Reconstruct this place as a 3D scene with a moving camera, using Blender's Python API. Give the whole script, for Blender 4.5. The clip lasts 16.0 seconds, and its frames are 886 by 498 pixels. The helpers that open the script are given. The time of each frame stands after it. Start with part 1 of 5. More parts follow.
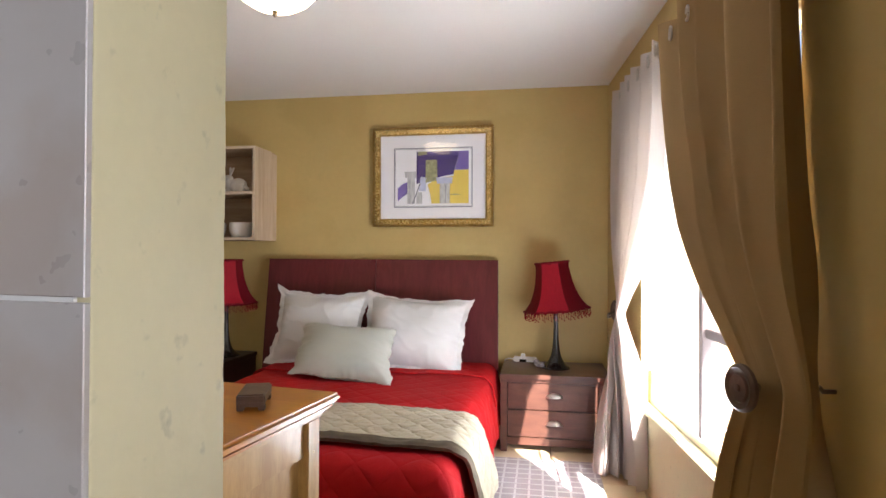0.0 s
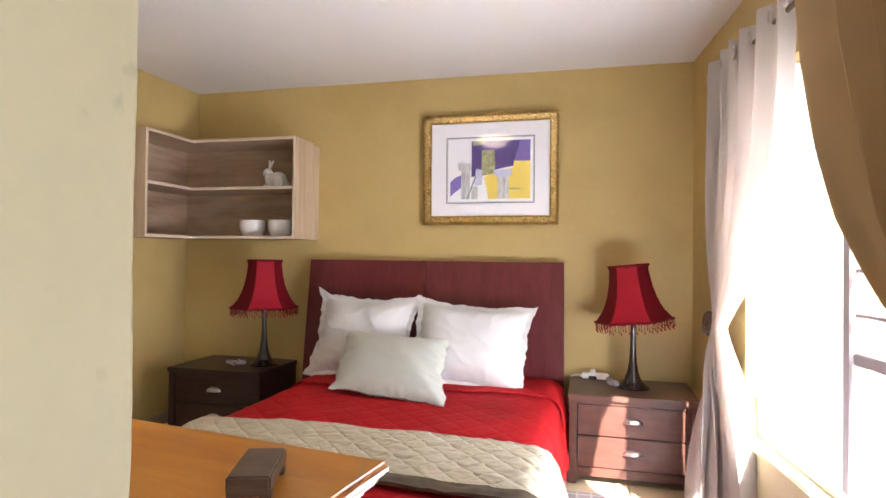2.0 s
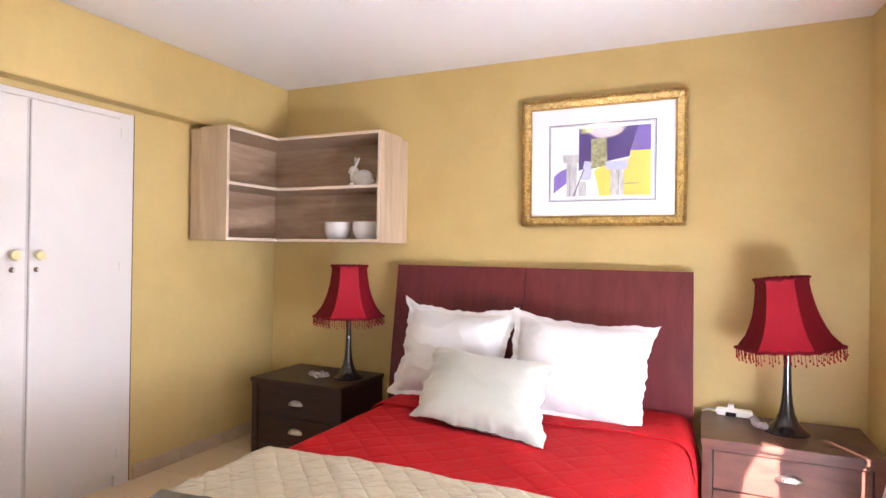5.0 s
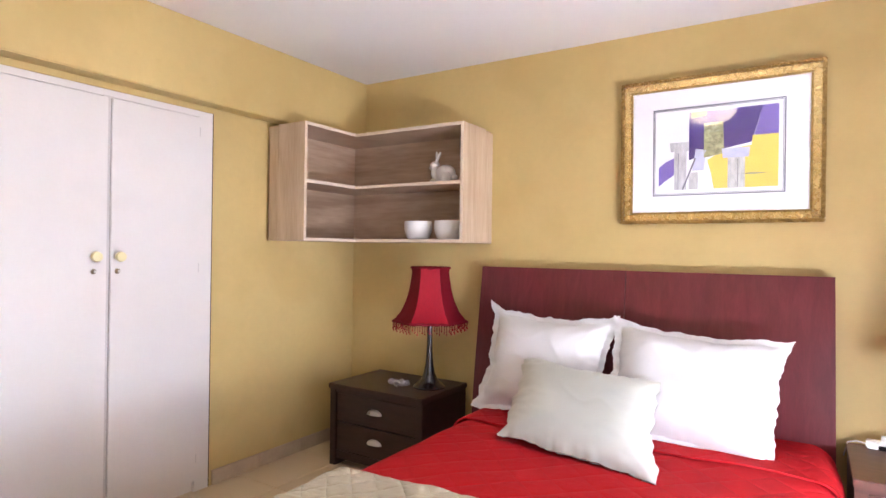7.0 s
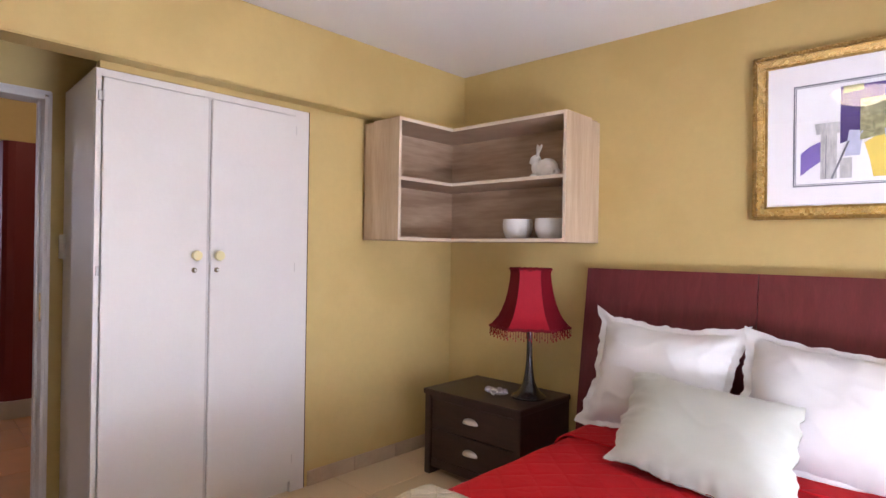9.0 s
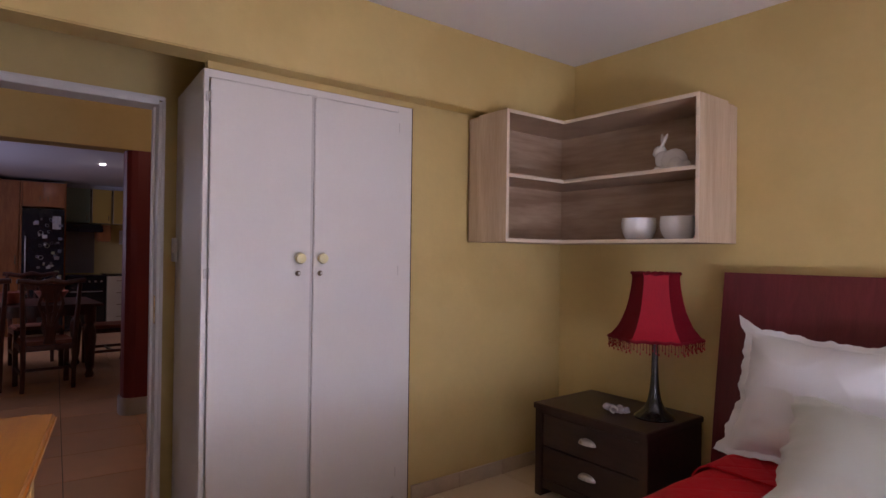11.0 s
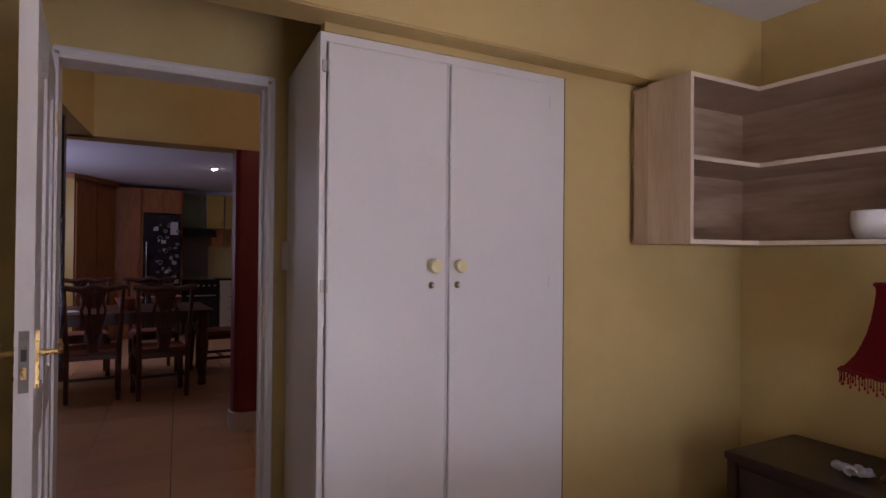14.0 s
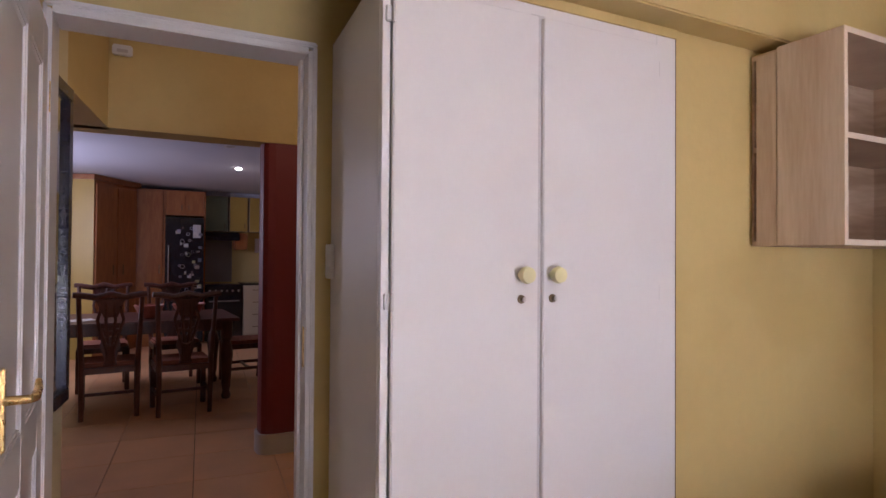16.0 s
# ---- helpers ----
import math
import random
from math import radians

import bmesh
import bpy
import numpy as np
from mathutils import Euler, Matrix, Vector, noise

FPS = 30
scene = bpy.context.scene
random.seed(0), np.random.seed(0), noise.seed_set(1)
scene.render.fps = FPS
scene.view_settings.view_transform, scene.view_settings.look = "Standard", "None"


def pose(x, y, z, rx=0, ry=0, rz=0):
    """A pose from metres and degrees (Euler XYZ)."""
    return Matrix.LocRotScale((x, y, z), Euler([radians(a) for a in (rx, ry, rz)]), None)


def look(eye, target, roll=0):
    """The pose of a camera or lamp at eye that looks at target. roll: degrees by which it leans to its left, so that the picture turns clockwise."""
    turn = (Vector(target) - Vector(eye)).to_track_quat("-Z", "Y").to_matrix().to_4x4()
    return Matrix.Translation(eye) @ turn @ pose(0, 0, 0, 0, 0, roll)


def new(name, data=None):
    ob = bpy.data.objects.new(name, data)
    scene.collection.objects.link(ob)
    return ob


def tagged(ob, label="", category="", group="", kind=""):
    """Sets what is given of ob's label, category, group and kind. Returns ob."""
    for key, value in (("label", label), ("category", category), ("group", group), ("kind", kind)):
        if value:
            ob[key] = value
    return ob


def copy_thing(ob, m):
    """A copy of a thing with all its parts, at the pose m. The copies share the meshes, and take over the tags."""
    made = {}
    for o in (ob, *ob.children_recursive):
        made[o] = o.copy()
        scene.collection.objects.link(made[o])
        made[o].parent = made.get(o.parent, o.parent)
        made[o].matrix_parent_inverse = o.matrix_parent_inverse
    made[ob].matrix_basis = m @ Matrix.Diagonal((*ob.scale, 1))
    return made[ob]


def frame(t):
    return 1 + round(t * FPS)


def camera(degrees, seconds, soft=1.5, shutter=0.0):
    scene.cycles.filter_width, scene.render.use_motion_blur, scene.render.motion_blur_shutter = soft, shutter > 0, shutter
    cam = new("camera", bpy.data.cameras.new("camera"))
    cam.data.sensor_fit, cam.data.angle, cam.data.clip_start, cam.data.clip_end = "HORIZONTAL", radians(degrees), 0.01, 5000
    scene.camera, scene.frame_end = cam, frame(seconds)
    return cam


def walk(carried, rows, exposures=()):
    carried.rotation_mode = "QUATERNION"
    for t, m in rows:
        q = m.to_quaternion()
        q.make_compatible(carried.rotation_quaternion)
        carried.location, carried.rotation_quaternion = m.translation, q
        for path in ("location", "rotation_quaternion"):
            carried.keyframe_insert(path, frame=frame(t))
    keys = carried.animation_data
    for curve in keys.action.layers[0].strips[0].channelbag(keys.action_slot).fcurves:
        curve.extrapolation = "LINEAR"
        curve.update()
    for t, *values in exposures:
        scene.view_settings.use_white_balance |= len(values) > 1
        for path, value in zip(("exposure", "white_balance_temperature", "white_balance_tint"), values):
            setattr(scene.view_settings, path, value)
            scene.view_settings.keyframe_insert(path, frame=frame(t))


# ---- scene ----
cam = camera(74.9, 16.0)
PATH = [
    (0, (0.131, 0.198, 1.3), (-0.203, 2.17, 1.316), 0.3),
    (0.5, (0.1, 0.315, 1.296), (-0.267, 2.281, 1.316), 0.5),
    (1, (0.069, 0.426, 1.288), (-0.34, 2.384, 1.306), 0.5),
    (1.5, (0.022, 0.532, 1.29), (-0.426, 2.481, 1.31), 0.5),
    (2, (-0.032, 0.634, 1.295), (-0.518, 2.574, 1.316), 0.6),
    (2.5, (-0.078, 0.713, 1.296), (-0.599, 2.644, 1.317), 0.7),
    (3, (-0.095, 0.78, 1.31), (-0.664, 2.697, 1.327), 0.7),
    (3.5, (-0.087, 0.873, 1.327), (-0.726, 2.768, 1.343), 0.7),
    (4, (-0.085, 0.961, 1.34), (-0.795, 2.831, 1.352), 0.7),
    (6.5, (-0.25, 1.278, 1.352), (-1.249, 3.01, 1.355), 0.9),
    (7, (-0.281, 1.34, 1.354), (-1.353, 3.029, 1.356), 0.8),
    (7.5, (-0.265, 1.427, 1.355), (-1.433, 3.051, 1.359), 0.9),
    (8, (-0.293, 1.478, 1.357), (-1.527, 3.052, 1.36), 0.8),
    (8.5, (-0.351, 1.49, 1.344), (-1.629, 3.028, 1.349), 0.8),
    (9, (-0.369, 1.532, 1.345), (-1.728, 2.999, 1.347), 0.9),
    (11.5, (-0.692, 1.666, 1.329), (-2.309, 2.842, 1.346), 0.7),
    (12, (-0.806, 1.709, 1.332), (-2.462, 2.831, 1.349), 0.7),
    (12.5, (-0.899, 1.748, 1.333), (-2.588, 2.818, 1.35), 0.7),
    (13, (-0.984, 1.763, 1.335), (-2.701, 2.788, 1.351), 0.6),
    (13.5, (-1.086, 1.761, 1.334), (-2.826, 2.746, 1.353), 0.6),
    (14, (-1.209, 1.76, 1.341), (-2.965, 2.717, 1.361), 0.5),
    (14.5, (-1.329, 1.763, 1.343), (-3.097, 2.698, 1.365), 0.5),
    (15, (-1.441, 1.763, 1.338), (-3.216, 2.684, 1.363), 0.5),
    (15.5, (-1.595, 1.777, 1.347), (-3.376, 2.686, 1.374), 0.4),
    (16, (-1.724, 1.799, 1.346), (-3.511, 2.697, 1.376), 0.4),
]
EXPOSURES = [
    (0, 2.76, 6350, 12), (0.9, 3.1, 6300, 12), (1.5, 3.17, 6300, 13), (2.5, 3.32, 6250, 16), (4, 3.68, 6150, 19), (6.5, 3.95, 5950, 20), (7, 3.77, 5900, 20),
    (8, 3.54, 5880, 20), (9.2, 3.40, 5900, 21), (11.3, 2.33, 6000, 31), (13.5, 2.12, 6020, 31), (16, 3.12, 6020, 26)]
walk(cam, [(t, look(eye, target, roll)) for t, eye, target, roll in PATH], EXPOSURES)

# ---- light ----
SUN_DIR = Vector((0.361, -0.693, 0.623)).normalized()
world = bpy.data.worlds.new("sky")
scene.world = world
world.use_nodes = True
wn = world.node_tree.nodes
sky = wn.new("ShaderNodeTexSky")
sky.sky_type = "NISHITA"
sky.sun_disc = False
sky.sun_elevation = math.asin(SUN_DIR.z)
sky.sun_rotation = math.atan2(SUN_DIR.x, SUN_DIR.y)
world.node_tree.links.new(sky.outputs[0], wn["Background"].inputs[0])
wn["Background"].inputs[1].default_value = 0.06


def lamp(name, kind, energy, color, m, size=None, size_y=None, radius=None, angle=None, spread=None):
    d = bpy.data.lights.new(name, kind)
    d.energy, d.color = energy, color
    if size:
        d.shape, d.size, d.size_y = "RECTANGLE", size, size_y or size
    if radius:
        d.shadow_soft_size = radius
    if spread:
        d.spread = radians(spread)
    if angle:
        d.angle = radians(angle)
    ob = new(name, d)
    ob.matrix_world = m
    return ob


lamp("sun", "SUN", 5.0, (1, 0.95, 0.87), look(SUN_DIR * 20, (0, 0, 0)), angle=0.6)
lamp("window_skylight", "AREA", 6.7, (0.87, 0.92, 1.0), pose(0.62, 4.577, 0, 0, 0, 4.86) @ look((0.52, -2.1, 1.25), (-0.5, -1.58, 1.45)), size=1.9, size_y=1.75)
lamp("sill_bounce", "AREA", 6.0, (0.88, 0.93, 1.0), pose(0.62, 4.577, 0, 0, 0, 4.86) @ look((0.02, -1.85, 0.53), (-0.42, -1.45, 1.35)), size=1.45, size_y=0.16)
# Added fill without a source in the room; it brightens the partition end.
lamp("entrance_daylight", "AREA", 0.95, (0.95, 0.97, 1.0), look((0.85, -0.7, 1.45), (-0.55, 0.47, 1.3)), size=0.7, size_y=1.5, spread=46)
lamp("ceiling_bulb", "POINT", 0.42, (1, 0.83, 0.6), pose(-1.02, 2.56, 2.455), radius=0.05)
# Free-hanging fill for the kitchen; no window is built behind it.
lamp("kitchen_window_light", "AREA", 4.2, (0.82, 0.83, 1.0), look((-8.6, 0.0, 1.7), (-8.9, 3.0, 1.6)), size=1.6, size_y=1.0)
# Extra light to lift the hall beams and floor; no fitting belongs to it.
lamp("hall_bulb", "POINT", 0.75, (1, 0.78, 0.55), pose(-4.7, 2.7, 2.62), radius=0.08)
lamp("kitchen_spot_bulb", "POINT", 0.042, (1, 0.85, 0.7), pose(-9.0, 2.71, 2.2), radius=0.03)


# ---- materials ----
def nt(name):
    m = bpy.data.materials.new(name)
    m.use_nodes = True
    return m, m.node_tree.nodes, m.node_tree.links, m.node_tree.nodes["Principled BSDF"]


def mat(name, color, rough=0.5, metal=0.0, vary=0.12, scale=3.0, fine=60.0, bump=0.0, bump_scale=None, coat=0.0,
        stain=None, stain_amount=0.0, per_object=0.0, sheen=0.0, stretch=(1, 1, 1), trans=0.0, bump_dist=0.003, spec=0.5, stain_scale=2.2, stain_from=0.55, see_through=0.0):
    m, n, l, p = nt(name)
    tc = n.new("ShaderNodeTexCoord")
    mp = n.new("ShaderNodeMapping")
    mp.inputs["Scale"].default_value = stretch
    l.new(tc.outputs["Object"], mp.inputs[0])
    big = n.new("ShaderNodeTexNoise")
    big.inputs["Scale"].default_value, big.inputs["Detail"].default_value = scale, 5
    small = n.new("ShaderNodeTexNoise")
    small.inputs["Scale"].default_value, small.inputs["Detail"].default_value = fine, 3
    l.new(mp.outputs[0], big.inputs[0]), l.new(mp.outputs[0], small.inputs[0])
    add = n.new("ShaderNodeMath")
    add.operation = "MULTIPLY_ADD"
    add.inputs[1].default_value = 0.4
    l.new(small.outputs[0], add.inputs[0]), l.new(big.outputs[0], add.inputs[2])
    ramp = n.new("ShaderNodeMapRange")
    ramp.inputs[1].default_value, ramp.inputs[2].default_value = 0.4, 1.0
    ramp.inputs[3].default_value, ramp.inputs[4].default_value = 1 - vary, 1 + vary
    l.new(add.outputs[0], ramp.inputs[0])
    last = ramp.outputs[0]
    if per_object:
        info = n.new("ShaderNodeObjectInfo")
        far = n.new("ShaderNodeMath")
        far.operation = "MULTIPLY"
        far.inputs[1].default_value = 40
        l.new(info.outputs["Random"], far.inputs[0]), l.new(far.outputs[0], mp.inputs["Location"])
        pr = n.new("ShaderNodeMapRange")
        pr.inputs[3].default_value, pr.inputs[4].default_value = 1 - per_object, 1 + per_object
        l.new(info.outputs["Random"], pr.inputs[0])
        mu = n.new("ShaderNodeMath")
        mu.operation = "MULTIPLY"
        l.new(last, mu.inputs[0]), l.new(pr.outputs[0], mu.inputs[1])
        last = mu.outputs[0]
    mul = n.new("ShaderNodeVectorMath")
    mul.operation = "SCALE"
    mul.inputs[0].default_value = color
    l.new(last, mul.inputs["Scale"])
    col = mul.outputs[0]
    if stain:
        sn = n.new("ShaderNodeTexNoise")
        sn.inputs["Scale"].default_value, sn.inputs["Detail"].default_value = stain_scale, 8
        sr = n.new("ShaderNodeMapRange")
        sr.inputs[1].default_value, sr.inputs[2].default_value = stain_from, stain_from + 0.14
        sr.inputs[4].default_value = stain_amount
        l.new(tc.outputs["Object"], sn.inputs[0]), l.new(sn.outputs[0], sr.inputs[0])
        mx = n.new("ShaderNodeMix")
        mx.data_type = "RGBA"
        l.new(sr.outputs[0], mx.inputs[0]), l.new(col, mx.inputs[6])
        mx.inputs[7].default_value = (*stain, 1)
        col = mx.outputs[2]
    l.new(col, p.inputs["Base Color"])
    rr = n.new("ShaderNodeMapRange")
    rr.inputs[3].default_value, rr.inputs[4].default_value = max(rough - 0.08, 0.02), min(rough + 0.08, 1)
    l.new(small.outputs[0], rr.inputs[0]), l.new(rr.outputs[0], p.inputs["Roughness"])
    p.inputs["Metallic"].default_value = metal
    p.inputs["Specular IOR Level"].default_value = spec
    p.inputs["Coat Weight"].default_value = coat
    p.inputs["Sheen Weight"].default_value = sheen
    p.inputs["Transmission Weight"].default_value = trans
    if bump:
        b = n.new("ShaderNodeBump")
        b.inputs["Strength"].default_value, b.inputs["Distance"].default_value = bump, bump_dist
        src = small
        if bump_scale:
            src = n.new("ShaderNodeTexNoise")
            src.inputs["Scale"].default_value, src.inputs["Detail"].default_value = bump_scale, 4
            l.new(mp.outputs[0], src.inputs[0])
        l.new(src.outputs[0], b.inputs["Height"]), l.new(b.outputs[0], p.inputs["Normal"])
    if see_through:
        tr = n.new("ShaderNodeBsdfTranslucent")
        mix = n.new("ShaderNodeMixShader")
        mix.inputs[0].default_value = see_through
        l.new(col, tr.inputs[0]), l.new(p.outputs[0], mix.inputs[1]), l.new(tr.outputs[0], mix.inputs[2])
        l.new(mix.outputs[0], n["Material Output"].inputs[0])
    return m


def wood(name, dark, light, scale=6.0, stretch=(1, 1, 12), rough=0.4, coat=0.0, bump=0.15):
    m, n, l, p = nt(name)
    tc = n.new("ShaderNodeTexCoord")
    mp = n.new("ShaderNodeMapping")
    mp.inputs["Scale"].default_value = stretch
    l.new(tc.outputs["Object"], mp.inputs[0])
    a = n.new("ShaderNodeTexNoise")
    a.inputs["Scale"].default_value, a.inputs["Detail"].default_value, a.inputs["Distortion"].default_value = scale, 6, 0.6
    f = n.new("ShaderNodeTexNoise")
    f.inputs["Scale"].default_value, f.inputs["Detail"].default_value = scale * 9, 4
    l.new(mp.outputs[0], a.inputs[0]), l.new(mp.outputs[0], f.inputs[0])
    ad = n.new("ShaderNodeMath")
    ad.operation = "MULTIPLY_ADD"
    ad.inputs[1].default_value = 0.35
    l.new(f.outputs[0], ad.inputs[0]), l.new(a.outputs[0], ad.inputs[2])
    r = n.new("ShaderNodeMapRange")
    r.inputs[1].default_value, r.inputs[2].default_value = 0.5, 0.85
    l.new(ad.outputs[0], r.inputs[0])
    mx = n.new("ShaderNodeMix")
    mx.data_type = "RGBA"
    mx.inputs[6].default_value, mx.inputs[7].default_value = (*dark, 1), (*light, 1)
    l.new(r.outputs[0], mx.inputs[0]), l.new(mx.outputs[2], p.inputs["Base Color"])
    p.inputs["Roughness"].default_value = rough
    p.inputs["Coat Weight"].default_value = coat
    p.inputs["Coat Roughness"].default_value = 0.12
    b = n.new("ShaderNodeBump")
    b.inputs["Strength"].default_value, b.inputs["Distance"].default_value = bump, 0.001
    l.new(f.outputs[0], b.inputs["Height"]), l.new(b.outputs[0], p.inputs["Normal"])
    return m


def quilt(name, color, cell=0.16, rough=0.8, depth=0.012, vary=0.1, sheen=0.3):
    """Cloth stitched in diamonds along UV, in metres, puckered with fine creases."""
    m, n, l, p = nt(name)
    tc = n.new("ShaderNodeTexCoord")
    sep = n.new("ShaderNodeSeparateXYZ")
    l.new(tc.outputs["UV"], sep.inputs[0])

    def math_(op, a, b=None, c=None):
        q = n.new("ShaderNodeMath")
        q.operation = op
        for i, v in enumerate((a, b, c)):
            if v is None:
                continue
            if isinstance(v, (int, float)):
                q.inputs[i].default_value = v
            else:
                l.new(v, q.inputs[i])
        return q.outputs[0]
    wob = n.new("ShaderNodeTexNoise")
    wob.inputs["Scale"].default_value = 4
    l.new(tc.outputs["UV"], wob.inputs[0])
    w = math_("MULTIPLY", wob.outputs[0], 0.25)
    lines = []
    for sgn in (1, -1):
        s = math_("ADD", math_("DIVIDE", math_("MULTIPLY_ADD", sep.outputs[0], sgn, sep.outputs[1]), cell), w)
        tri = math_("ABSOLUTE", math_("SUBTRACT", math_("FRACT", s), 0.5))
        lines.append(math_("SUBTRACT", 1.0, math_("POWER", math_("MULTIPLY", tri, 2.0), 5.0)))
    puff = math_("MULTIPLY", lines[0], lines[1])
    cr = n.new("ShaderNodeTexNoise")
    cr.inputs["Scale"].default_value, cr.inputs["Detail"].default_value, cr.inputs["Distortion"].default_value = 14, 5, 1.2
    l.new(tc.outputs["UV"], cr.inputs[0])
    weave = n.new("ShaderNodeTexNoise")
    weave.inputs["Scale"].default_value = 500
    l.new(tc.outputs["UV"], weave.inputs[0])
    h = math_("MULTIPLY_ADD", cr.outputs[0], 1.3, puff)
    h = math_("MULTIPLY_ADD", weave.outputs[0], 0.06, h)
    b = n.new("ShaderNodeBump")
    b.inputs["Strength"].default_value, b.inputs["Distance"].default_value = 0.8, depth
    l.new(h, b.inputs["Height"]), l.new(b.outputs[0], p.inputs["Normal"])
    r = n.new("ShaderNodeMapRange")
    r.inputs[3].default_value, r.inputs[4].default_value = 1 - vary, 1 + vary
    l.new(cr.outputs[0], r.inputs[0])
    mul = n.new("ShaderNodeVectorMath")
    mul.operation = "SCALE"
    mul.inputs[0].default_value = color
    l.new(r.outputs[0], mul.inputs["Scale"]), l.new(mul.outputs[0], p.inputs["Base Color"])
    p.inputs["Roughness"].default_value = rough
    p.inputs["Specular IOR Level"].default_value = 0.25
    p.inputs["Sheen Weight"].default_value = sheen
    return m


def glowing(name, color, strength):
    m, n, l, p = nt(name)
    p.inputs["Base Color"].default_value = (*color, 1)
    p.inputs["Emission Color"].default_value = (*color, 1)
    p.inputs["Emission Strength"].default_value = strength
    return m


def glass_mat(name, rough=0.02, color=(1, 1, 1)):
    m, n, l, p = nt(name)
    p.inputs["Base Color"].default_value = (*color, 1)
    p.inputs["Transmission Weight"].default_value = 1
    p.inputs["Roughness"].default_value = rough
    p.inputs["IOR"].default_value = 1.45
    return m


